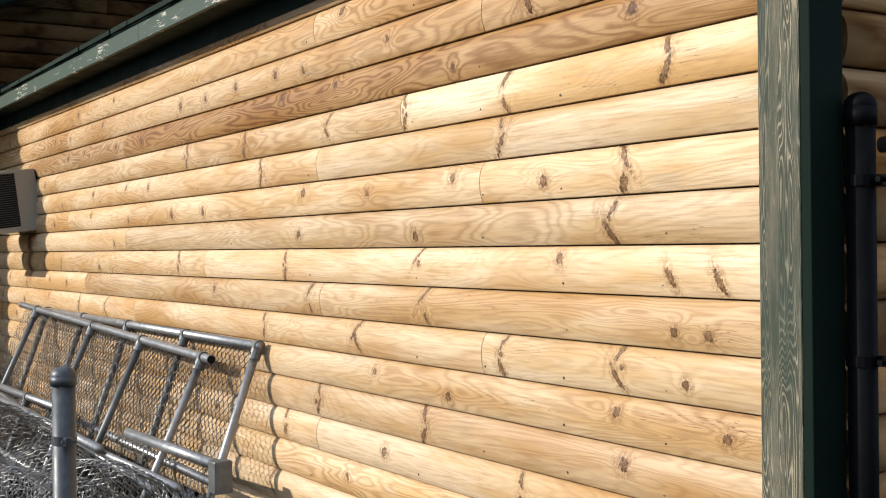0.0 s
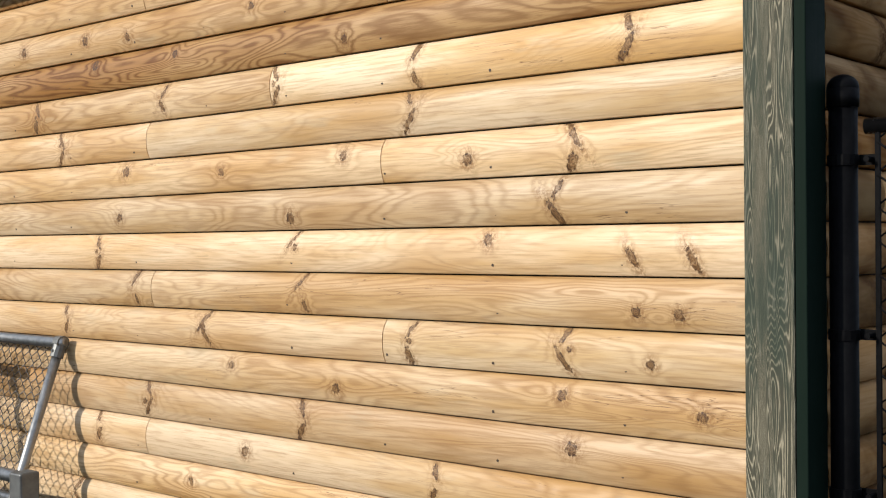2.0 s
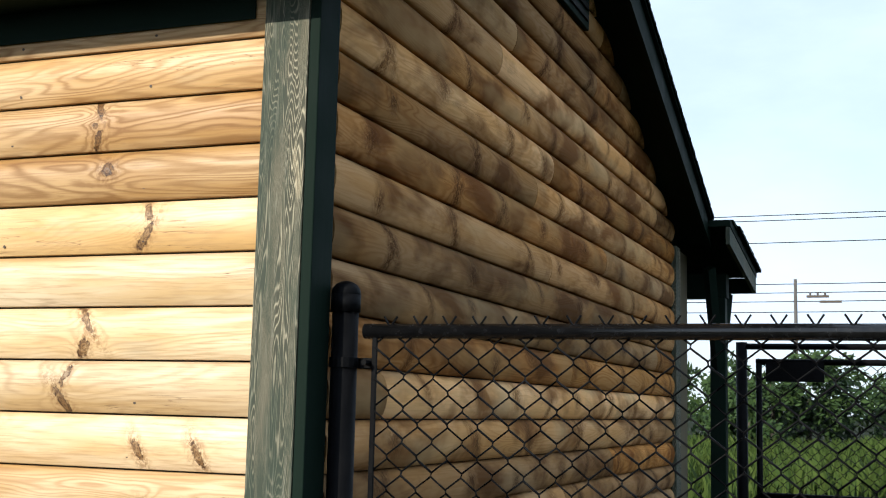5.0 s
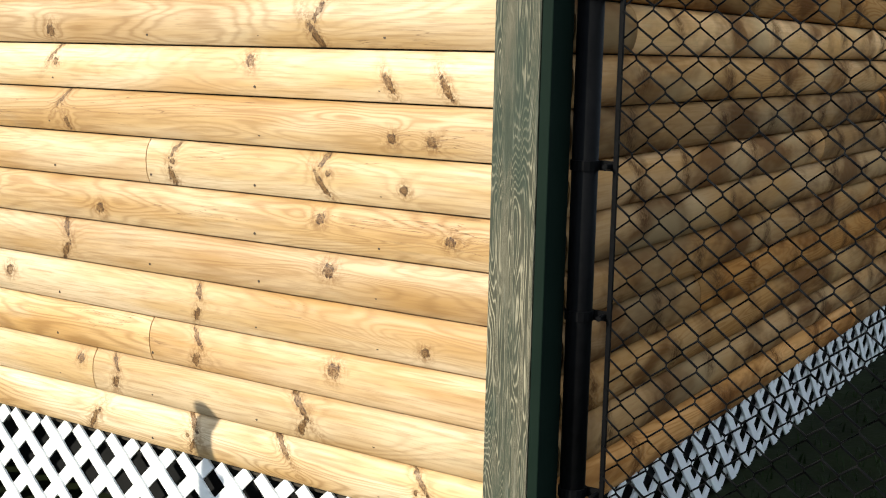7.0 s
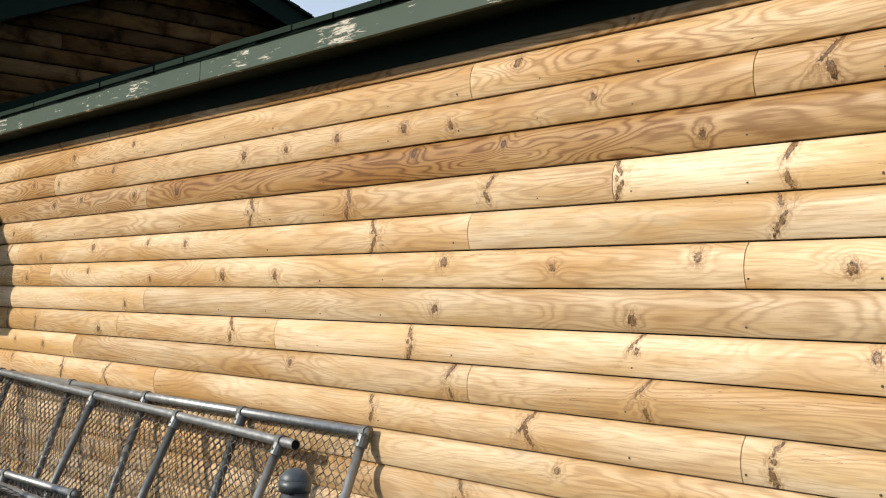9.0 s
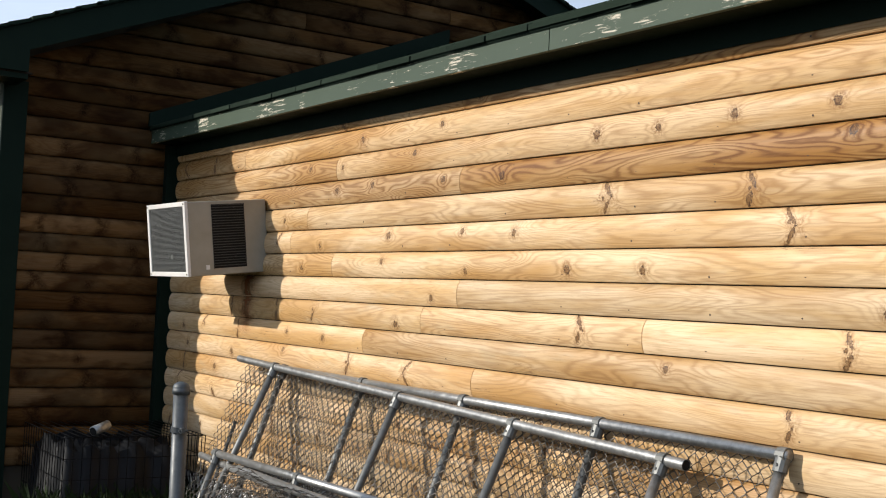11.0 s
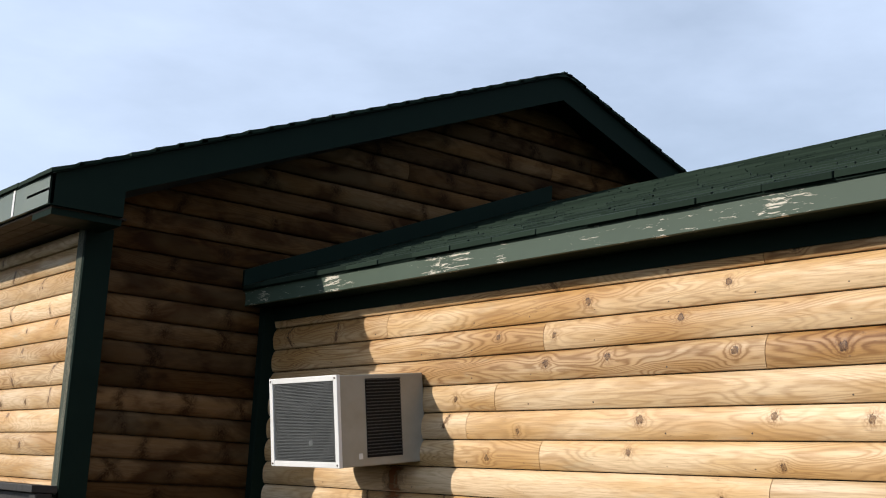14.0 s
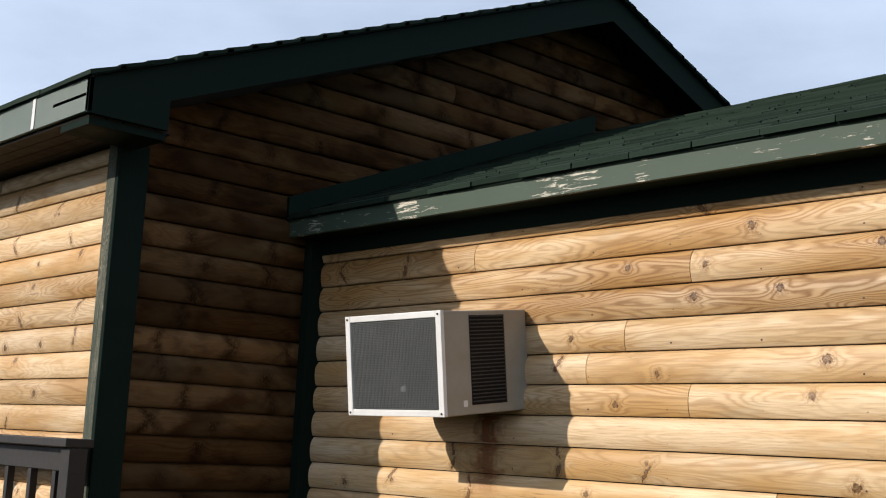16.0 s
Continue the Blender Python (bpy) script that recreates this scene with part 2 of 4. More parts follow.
def speckled(name, a, b, rough, metal=0.0, scale=30.0, bump=0.2, distance=0.002, gloss=0.5):
    m = Nodes(name, rough, metal)
    m.bsdf.inputs["Specular IOR Level"].default_value = gloss
    tc = m.n.new("ShaderNodeTexCoord").outputs["Object"]
    n1 = m.noise(tc, scale, 5, 0.65)
    n2 = m.noise(tc, scale * 0.12, 3)
    m.colour(m.mix(m.ramp(m.math("ADD", m.math("MULTIPLY", n1, 0.6), m.math("MULTIPLY", n2, 0.4)), [(0.35, 0.0), (0.65, 1.0)]), a, b))
    m.plug(m.ramp(n1, [(0.3, max(0.0, rough - 0.1)), (0.7, min(1.0, rough + 0.12))]), m.bsdf.inputs["Roughness"])
    m.bump(n1, bump, distance)
    return m.mat


def random_tinted(name, a, b, rough):
    """A colour for each loose island of a mesh."""
    m = Nodes(name, rough)
    m.bsdf.inputs["Specular IOR Level"].default_value = 0.15
    geo = m.n.new("ShaderNodeNewGeometry")
    tc = m.n.new("ShaderNodeTexCoord").outputs["Object"]
    n1 = m.noise(tc, 40.0, 3)
    m.colour(m.mix(0.25, m.mix(geo.outputs["Random Per Island"], a, b), m.mix(n1, a, b)))
    m.bump(n1, 0.3, 0.003)
    return m.mat


PINE = pine_material("varnished_pine", 0.0)
# Stained boards of both gables; the brown is also darkened for their shade
PINE_STAINED_SHADED = pine_material("rain_stained_shaded_pine", 0.6)
TRIM_WORN = worn_green_material("weathered_green_trim", 0.62)
TRIM_LIGHT = worn_green_material("lightly_weathered_green_trim", 0.35)
GREEN = plain_green_material()
FASCIA = chipped_fascia_material()
FASCIA_CLEAN = speckled("pale_grey_green_paint", (0.105, 0.130, 0.112), (0.150, 0.175, 0.152), 0.6, 0.0, 6.0, 0.15, gloss=0.25)
SHINGLE = random_tinted("green_asphalt_shingle", (0.006, 0.013, 0.008), (0.020, 0.033, 0.022), 0.95)
SHEATH = speckled("dark_sheathing", (0.03, 0.022, 0.014), (0.05, 0.036, 0.022), 0.8)
SOFFIT = speckled("stained_soffit_board", (0.014, 0.010, 0.006), (0.03, 0.02, 0.012), 0.7, scale=12, gloss=0.15)
GALV = speckled("galvanised_steel", (0.22, 0.22, 0.215), (0.38, 0.38, 0.37), 0.40, 0.75, 40)
GALV_DULL = speckled("dull_galvanised_steel", (0.085, 0.088, 0.085), (0.17, 0.175, 0.17), 0.5, 0.5, 30)
POSTMAT = speckled("dark_weathered_galvanised", (0.028, 0.033, 0.036), (0.075, 0.083, 0.088), 0.45, 0.3, 25)
BLACK = speckled("black_powder_coat", (0.002, 0.002, 0.0023), (0.005, 0.005, 0.0055), 0.5, 0.0, 60, gloss=0.05)
GLOSSBLACK = speckled("glossy_black_vinyl", (0.002, 0.002, 0.0023), (0.005, 0.005, 0.0055), 0.20, 0.0, 60, 0.05, gloss=0.5)
RUSTWIRE = speckled("weathered_wire", (0.055, 0.042, 0.030), (0.19, 0.175, 0.155), 0.5, 0.4, 25)
NAIL = speckled("rusty_nail", (0.035, 0.02, 0.012), (0.09, 0.06, 0.04), 0.6, 0.3, 200)
WHITE = speckled("white_vinyl", (0.74, 0.74, 0.73), (0.82, 0.82, 0.81), 0.4, 0.0, 8, 0.1)
ACBODY = speckled("beige_enamel", (0.25, 0.23, 0.185), (0.31, 0.285, 0.235), 0.42, 0.0, 10, 0.1)
ACFRAME = speckled("pale_grey_enamel", (0.62, 0.60, 0.57), (0.70, 0.68, 0.65), 0.4, 0.0, 10, 0.1)
ACGRILL = speckled("grey_expanded_metal", (0.065, 0.067, 0.064), (0.10, 0.102, 0.098), 0.7, 0.0, 90, 0.4)
# Black of the vents; also paints the dark of crawl space and pipe ends
VENT_SHADE_BLACK = speckled("vent_shade_black", (0.006, 0.006, 0.0065), (0.012, 0.012, 0.012), 0.7, gloss=0.15)
COIL = speckled("dusty_coil", (0.035, 0.035, 0.036), (0.06, 0.06, 0.062), 0.7)
LOUVRE = speckled("dark_grey_louvre", (0.022, 0.022, 0.023), (0.04, 0.04, 0.04), 0.6)
BROWN = speckled("dark_brown_stain", (0.006, 0.004, 0.003), (0.014, 0.009, 0.006), 0.6, 0.0, 20)
TARP = speckled("black_tarpaulin", (0.003, 0.0035, 0.0045), (0.008, 0.009, 0.011), 0.55, 0.0, 6, 0.4, 0.01, 0.15)
GROUND = speckled("grass_and_soil", (0.008, 0.010, 0.0045), (0.018, 0.024, 0.009), 0.95, 0.0, 3.0, 0.8, 0.03, 0.05)
# Two grass colours: near blades darkened for shade, far meadow blades brighter for sun
SHADED_BLADE = random_tinted("shaded_grass_blade", (0.006, 0.013, 0.003), (0.017, 0.029, 0.007), 0.85)
LIT_MEADOW = random_tinted("lit_meadow_blade", (0.022, 0.044, 0.008), (0.055, 0.080, 0.016), 0.85)
LEAF = random_tinted("tree_leaf", (0.012, 0.028, 0.008), (0.038, 0.066, 0.018), 0.6)
BARK = speckled("bark", (0.05, 0.04, 0.03), (0.10, 0.08, 0.06), 0.9, 0.0, 15)
POLEWOOD = speckled("grey_pole_timber", (0.05, 0.046, 0.042), (0.09, 0.082, 0.075), 0.85, 0.0, 10)
CASING = speckled("olive_brown_casing", (0.075, 0.062, 0.036), (0.13, 0.108, 0.066), 0.7, 0.0, 14, gloss=0.15)
RED = speckled("faded_red_plastic", (0.45, 0.03, 0.02), (0.55, 0.06, 0.04), 0.45, 0.0, 10)
PAPER = speckled("crumpled_white_paper", (0.6, 0.6, 0.58), (0.75, 0.75, 0.73), 0.8, 0.0, 30)


# ---- shapes ----
def world_of(ob):
    up = world_of(ob.parent) @ ob.matrix_parent_inverse if ob.parent else Matrix.Identity(4)
    return up @ ob.matrix_basis


def adopt(ob, parent):
    """Makes ob a child that keeps its place."""
    ob.parent = parent
    ob.matrix_parent_inverse = world_of(parent).inverted()


def part(name, bm, material, parent=None, label="", m=None):
    """Links a bmesh as one mesh object, under a thing or a part."""
    me = bpy.data.meshes.new(name)
    bm.to_mesh(me)
    bm.free()
    me.materials.append(material)
    ob = new(name, me)
    if m is not None:
        ob.matrix_basis = m
    if parent is not None:
        adopt(ob, parent)
    if label:
        tagged(ob, label)
    return ob


def thing(name, label, category, group="", kind="", at=(0, 0, 0)):
    ob = new(name)
    ob.location = at
    ob.empty_display_size = 0.05
    return tagged(ob, label, category, group, kind)


def box(bm, lo, hi, bevel=0.0):
    m = Matrix.Translation([(a + b) / 2 for a, b in zip(lo, hi)]) @ Matrix.Diagonal([abs(b - a) for a, b in zip(lo, hi)] + [1])
    made = bmesh.ops.create_cube(bm, size=1, matrix=m)["verts"]
    if bevel:
        edges = list({e for v in made for e in v.link_edges})
        bmesh.ops.bevel(bm, geom=edges, offset=bevel, segments=2, affect="EDGES", profile=0.5)
    return bm


def box_bm(lo, hi, bevel=0.0):
    return box(bmesh.new(), lo, hi, bevel)


def prism(bm, outline, axis, a, b):
    """A straight extrusion of a closed outline (two coordinates) along axis 0, 1 or 2 from a to b."""
    def place(p, t):
        q = list(p)
        q.insert(axis, t)
        return q
    n = len(outline)
    one = [bm.verts.new(place(p, a)) for p in outline]
    two = [bm.verts.new(place(p, b)) for p in outline]
    bm.faces.new(one)
    bm.faces.new(two[::-1])
    for i in range(n):
        bm.faces.new((one[i], two[i], two[(i + 1) % n], one[(i + 1) % n]))
    bmesh.ops.recalc_face_normals(bm, faces=bm.faces)
    return bm


def tube(bm, a, b, r, sides=12, r2=None, caps=True):
    a, b = Vector(a), Vector(b)
    d = b - a
    m = Matrix.Translation((a + b) / 2) @ d.to_track_quat("Z", "Y").to_matrix().to_4x4()
    bmesh.ops.create_cone(bm, cap_ends=caps, segments=sides, radius1=r, radius2=r if r2 is None else r2, depth=d.length, matrix=m)
    return bm


def smooth(ob):
    for p in ob.data.polygons:
        p.use_smooth = True
    return ob


def wires(name, lines, r, material, parent=None, label="", sides=4):
    """Bent wires as thin tubes, joined into one mesh."""
    verts, faces = [], []
    for line in lines:
        pts = [Vector(p) for p in line]
        ring0 = None
        for i, p in enumerate(pts):
            d = (pts[min(i + 1, len(pts) - 1)] - pts[max(i - 1, 0)]).normalized()
            u = d.orthogonal().normalized()
            v = d.cross(u)
            base = len(verts)
            for k in range(sides):
                a = 2 * math.pi * k / sides
                verts.append(p + u * (r * math.cos(a)) + v * (r * math.sin(a)))
            if ring0 is not None:
                best = min(range(sides), key=lambda s: (verts[base + s] - verts[ring0]).length)
                for k in range(sides):
                    faces.append((ring0 + k, ring0 + (k + 1) % sides, base + (best + k + 1) % sides, base + (best + k) % sides))
            ring0 = base
    me = bpy.data.meshes.new(name)
    me.from_pydata([tuple(v) for v in verts], [], faces)
    me.materials.append(material)
    ob = new(name, me)
    if parent is not None:
        adopt(ob, parent)
    if label:
        tagged(ob, label)
    return smooth(ob)


def chain_lines(width, height, cell, bend=0.0, seed=0, top_twist=0.0):
    """Zigzag wires of a chain-link web in the plane (u, v), with a little play out of it."""
    rng = random.Random(seed)
    half = cell / 2
    lines = []
    n, rows = int(width / half), int(height / half)
    for i in range(n):
        pts = []
        for k in range(rows + 1):
            u = i * half + (half if (i + k) % 2 == 0 else 0.0)
            w = bend * noise.noise(Vector((u * 1.7, k * half * 1.7, seed))) if bend else 0.0
            e = bend * 0.25 * noise.noise(Vector((u * 5, k * half * 5, seed + 9))) if bend else 0.0
            side = 0.0025 if k % 2 else -0.0025
            hook = half * 0.12
            pts.append((u + e, k * half + e - hook, w - side))
            pts.append((u + e, k * half + e + hook, w + side))
        if top_twist:
            pts.append((pts[-1][0] + (half * 0.45 if (i + rows) % 2 else -half * 0.45), pts[-1][1] + top_twist, 0.0))
        lines.append(pts)
    return lines


# ---- siding ----
C = 0.1325          # height of a course
SEAM = 1.5 + C / 2  # one seam; all others count from it


def board_mesh(length, rise=(0.0, 0.0), top=C, deep=1.0):
    """A quarter-log board: along x from 0, outward to -y, up from 0. rise: cut of the two ends, for gables."""
    bm = bmesh.new()
    prof = [(0.002, 0.0), (-0.0095, 0.0)]
    n = 9
    for i in range(n + 1):
        q = i / n
        out = 0.011 + 0.013 * (1 - ((0.5 - q) / 0.5) ** 2.4) if q < 0.5 else 0.002 + 0.022 * (1 - ((q - 0.5) / 0.5) ** 2.4)
        prof.append((-out * deep, 0.002 + q * (top - 0.0065)))
    prof += [(0.003, top - 0.004), (0.012, top - 0.004), (0.012, 0.0)]
    one = [bm.verts.new((0.0017 + rise[0] * p[1] / C, p[0], p[1])) for p in prof]
    two = [bm.verts.new((length - 0.0017 + rise[1] * p[1] / C, p[0], p[1])) for p in prof]
    for i in range(len(prof)):
        j = (i + 1) % len(prof)
        bm.faces.new((one[i], one[j], two[j], two[i]))
    for f in bm.faces:
        f.smooth = True
    bm.faces.new([bm.verts.new(v.co) for v in one[::-1]])
    bm.faces.new([bm.verts.new(v.co) for v in two])
    bmesh.ops.recalc_face_normals(bm, faces=bm.faces)
    return bm


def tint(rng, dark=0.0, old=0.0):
    # old sets the gable boards' tint: weathering with the wall's shade mixed in
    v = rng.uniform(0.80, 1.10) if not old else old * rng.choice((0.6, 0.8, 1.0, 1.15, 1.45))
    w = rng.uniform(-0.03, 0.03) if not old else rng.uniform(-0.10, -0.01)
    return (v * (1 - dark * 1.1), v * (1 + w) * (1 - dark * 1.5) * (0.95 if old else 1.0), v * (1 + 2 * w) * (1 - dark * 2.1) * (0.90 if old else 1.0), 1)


def whorl(s, rng, out):
    """A branch whorl across a board: two or three slanting streaks and small knots that open like a fork."""
    turn = rng.choice((-1, 1))
    out.append((s, C * rng.uniform(0.70, 0.86), rng.uniform(0.008, 0.012), turn * rng.uniform(0.35, 0.9)))
    out.append((s + rng.uniform(-0.012, 0.012), C * rng.uniform(0.18, 0.36), rng.uniform(0.009, 0.014), -turn * rng.uniform(0.2, 0.8)))
    if rng.random() < 0.5:
        out.append((s + rng.uniform(-0.02, 0.02), C * rng.uniform(0.42, 0.60), rng.uniform(0.007, 0.011), 0.0))


def lay_course(wall, pose_at, z, start, end, joints, rng, darks=(), rise=(0.0, 0.0), top=C, wood=None, old=0.0, knots=None):
    """One course of boards on a wall. pose_at(s, z) gives the pose of a board that starts s along the wall.
    knots: places along the wall, minus for a whole whorl; where none are given a board grows its own. old: tint level
    of gable boards, age and shade in one."""
    stops = [start] + sorted(j for j in joints if start + 0.25 < j < end - 0.25) + [end]
    for i, (a, b) in enumerate(zip(stops, stops[1:])):
        r = (rise[0] if i == 0 else 0.0, rise[1] if i == len(stops) - 2 else 0.0)
        ob = part("siding_board", board_mesh(b - a, r, top, 1.3 if old else 1.0), wood or PINE, wall)
        ob.matrix_basis = pose_at(a, z)
        dark = darks[i] if i < len(darks) else 0.0
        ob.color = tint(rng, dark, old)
        ob["figure"] = min(1.0, 0.10 + rng.random() ** 2 * 0.45 + max(0.0, dark) * 3.2)
        mine = [k for k in knots or () if a < abs(k) < b]
        if not mine:
            s = a + rng.uniform(0.1, 0.5)
            while s < b - 0.05:
                mine.append(s * rng.choice((-1, 1)))
                s += rng.uniform(0.35, 0.8)
        found = []
        for k in mine:
            if k < 0:
                whorl(-k - a, rng, found)
            else:
                found.append((k - a, C * rng.uniform(0.25, 0.75), rng.uniform(0.012, 0.019), 0.0))
        if len(found) > 8:
            found = rng.sample(found, 8)
        for n, knot in enumerate(found):
            ob[f"knot_{n + 1}"] = [float(value) for value in knot]


STUD = 0.4064

# ---- structure: ground ----
def ground_height(x, y):
    near = 0.12 if (x > 2.3 and y < 3.0) else 0.0
    return near + 0.03 * noise.noise(Vector((x * 0.5, y * 0.5, 0)))


bm = bmesh.new()
xs = [-3000, -600, -120, -40, -15] + [-8 + 0.5 * i for i in range(62)] + [25, 30, 40, 60, 120, 600, 3000]
ys = [-3000, -600, -120, -50, -25, -15] + [-10 + 0.5 * i for i in range(56)] + [20, 25, 40, 120, 600, 3000]
grid = [[bm.verts.new((x, y, ground_height(x, y) if abs(x) < 60 and abs(y) < 60 else 0.05)) for y in ys] for x in xs]
for i in range(len(xs) - 1):
    for j in range(len(ys) - 1):
        bm.faces.new((grid[i][j], grid[i + 1][j], grid[i + 1][j + 1], grid[i][j + 1]))
ground = part("ground", bm, GROUND)
tagged(ground, "rough grass and dark soil round the log-sided cabin", "ground", kind="structure")

# ---- structure: the low wing, wall_west and gable_south ----
Y0, Y1 = 2.525, 11.18      # south gable, north end at the tall wing
XW, XE = 2.0, 6.78        # west and east walls
RIDGE_X = 4.28
ZB = SEAM - 9 * C         # lower edge of the siding
EAVE = 2.60
SLOPE = 0.398

bm = bmesh.new()
box(bm, (XW + 0.012, Y0 + 0.16, ZB - 0.02), (XW + 0.13, Y1 + 0.4, EAVE + 0.06))
wall_west = part("wall_west", bm, SHEATH)
tagged(wall_west, "sunlit wall of new pine log siding boards", "wall", kind="structure")
rng = random.Random(11)
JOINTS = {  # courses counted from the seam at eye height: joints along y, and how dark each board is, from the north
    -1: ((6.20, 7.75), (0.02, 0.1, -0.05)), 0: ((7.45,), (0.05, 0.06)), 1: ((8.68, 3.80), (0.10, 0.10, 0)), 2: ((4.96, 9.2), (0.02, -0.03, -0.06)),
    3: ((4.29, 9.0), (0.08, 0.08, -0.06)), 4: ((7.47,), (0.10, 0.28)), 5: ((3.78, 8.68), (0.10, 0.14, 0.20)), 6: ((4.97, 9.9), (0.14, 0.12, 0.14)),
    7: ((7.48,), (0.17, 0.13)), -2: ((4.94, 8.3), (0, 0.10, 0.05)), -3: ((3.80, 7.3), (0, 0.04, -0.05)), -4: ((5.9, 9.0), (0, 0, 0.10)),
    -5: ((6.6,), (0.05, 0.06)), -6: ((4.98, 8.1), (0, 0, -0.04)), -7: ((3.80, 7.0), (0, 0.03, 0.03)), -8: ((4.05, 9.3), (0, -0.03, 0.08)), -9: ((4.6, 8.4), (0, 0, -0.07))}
# knots seen along the wall, course by course; a minus sign marks a whorl across the board
KNOTS_LOW = {-9: (-2.83, -3.29, -3.63, -4.06), -8: (-3.23, -3.95), -7: (3.11, -3.61, 4.72), -6: (2.82, -3.60, 4.43), -5: (3.13, -4.16, -4.97),
             -4: (2.75, 3.16, 4.0, 4.5), -3: (2.89, -3.15, -3.69, -4.64, -5.5), -2: (2.81, 2.93, -4.15, -5.04, 6.07), -1: (-2.78, -2.95, 3.4, -4.19, -5.27, -6.57)}
KNOTS_HIGH = {0: (-3.17, 4.2, 5.13, 7.67), 1: (-3.12, 3.47, 3.96, 4.54, 5.09, 6.21, 6.66, 7.39, 8.15, 9.04), 2: (-3.69, -5.52, 7.03, 7.43, 8.09, 8.83),
              3: (-2.95, -3.66, -4.27, -4.86, -5.69, -6.44, 9.29), 4: (3.08, 3.95, 4.79, 5.28, 7.14, 7.61, 8.28, 8.66),
              5: (4.38, 5.07, 5.34, 5.78, 6.16, 6.51, 7.88, 8.61, 8.99), 6: (4.73, 7.64, 8.4), 7: (7.33,)}
west_pose = lambda s, z: pose(XW, Y1 - s, z, 0, 0, -90)
for k in range(-9, 9):
    js, darks = JOINTS.get(k, ((), ()))
    z = SEAM + k * C
    top = C if z + C <= EAVE + 0.02 else EAVE + 0.02 - z
    if top > 0.03:
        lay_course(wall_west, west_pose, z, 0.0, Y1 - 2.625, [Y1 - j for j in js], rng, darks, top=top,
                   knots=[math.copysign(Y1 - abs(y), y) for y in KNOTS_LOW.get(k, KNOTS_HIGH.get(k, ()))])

bm = bmesh.new()
prism(bm, [(XW + 0.10, ZB - 0.02), (XE - 0.10, ZB - 0.02), (XE - 0.10, 2.72), (RIDGE_X, 2.72 + SLOPE * (RIDGE_X - XW - 0.1)), (XW + 0.10, 2.72)], 1, Y0 + 0.012, Y0 + 0.12)
gable_south = part("gable_south", bm, SHEATH)
tagged(gable_south, "shaded gable wall of pine log siding", "wall", kind="structure")
south_pose = lambda s, z: pose(s, Y0, z, 0, 0, 0)
rng = random.Random(5)
for k in range(-9, 19):
    z = SEAM + k * C
    over = max(0.0, z + C * 0.5 - 2.70) / SLOPE
    a, b = XW + 0.10 + over, XE - 0.08 - over
    if b - a < 0.5:
        break
    cut = C / SLOPE if z > 2.66 else 0.0
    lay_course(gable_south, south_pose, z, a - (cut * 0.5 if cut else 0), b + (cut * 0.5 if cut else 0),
               [rng.uniform(a, b)], rng, (rng.choice((0.0, 0.1, 0.22)), rng.choice((0.0, 0.15, 0.3))), rise=(cut, -cut), wood=PINE_STAINED_SHADED, old=1.15)

# nails on the studs of the west wall
def nail_heads(points, facing):
    bm = bmesh.new()
    rot = {"x": Matrix.Rotation(radians(90), 4, "Y"), "y": Matrix.Rotation(radians(90), 4, "X")}[facing]
    for p in points:
        bmesh.ops.create_cone(bm, cap_ends=True, segments=8, radius1=0.0042, radius2=0.0036, depth=0.002, matrix=Matrix.Translation(p) @ rot)
    return bm


rng = random.Random(3)
pts = []
for k in range(-9, 8):
    y = 2.56 + STUD
    while y < Y1 - 0.2:
        pts.append((XW - 0.0195, y + rng.uniform(-0.012, 0.012), SEAM + k * C + 0.03 + rng.uniform(-0.006, 0.006)))
        y += STUD * 1.02
nails = part("nail_heads", nail_heads(pts, "x"), NAIL, wall_west, "rusty nail heads")
tagged(nails, kind="stuff")

def board_out(q):
    return 0.011 + 0.013 * (1 - ((0.5 - q) / 0.5) ** 2.4) if q < 0.5 else 0.002 + 0.022 * (1 - ((q - 0.5) / 0.5) ** 2.4)


# corner boards
bm = box_bm((XW - 0.034, Y0 - 0.012, 0.06), (XW + 0.006, 2.635, EAVE), 0.003)
trim = part("corner_trim_board", bm, TRIM_WORN)
tagged(trim, "weathered green corner trim with grain worn through", "trim", kind="structure")
bm = box_bm((XW - 0.034, Y0 - 0.042, 0.06), (XW + 0.072, Y0 - 0.014, EAVE), 0.003)
trim = part("corner_trim_board", bm, GREEN)
tagged(trim, "dark green corner trim on the shaded gable", "trim", kind="structure")
bm = box_bm((XE - 0.09, Y0 - 0.042, 0.06), (XE + 0.05, Y0 - 0.012, EAVE), 0.003)
trim = part("corner_trim_board", bm, TRIM_LIGHT)
tagged(trim, "faded green corner trim at the porch", "trim", kind="structure")
bm = box_bm((XE - 0.1, Y0, 0.06), (XE, Y1, EAVE))
casing = part("corner_casing", box_bm((XE + 0.055, Y0 - 0.02, 0.06), (XE + 0.42, Y0 + 0.03, EAVE), 0.003), CASING)
tagged(casing, "broad olive-brown casing board beside the porch", "trim", kind="structure")
wall_east = tagged(part("wall_east", bm, SHEATH), "plain far wall of the low wing", "wall", kind="structure")
bm = box_bm((XW - 0.095, Y1 - 0.095, 0.06), (XW + 0.01, Y1 - 0.030, EAVE + 0.01), 0.003)
bm2 = part("inner_corner_trim", bm, GREEN)
tagged(bm2, "dark green trim strip in the inner wall corner", "trim", kind="structure")

# roof of the low wing
EX, XEE = 1.80, 6.98         # outer faces of the two eave fascias
def roof_z(x):
    return 2.715 + (SLOPE * (x - EX + 0.04) if x < RIDGE_X else SLOPE * (RIDGE_X - EX + 0.04) - 0.355 * (x - RIDGE_X))


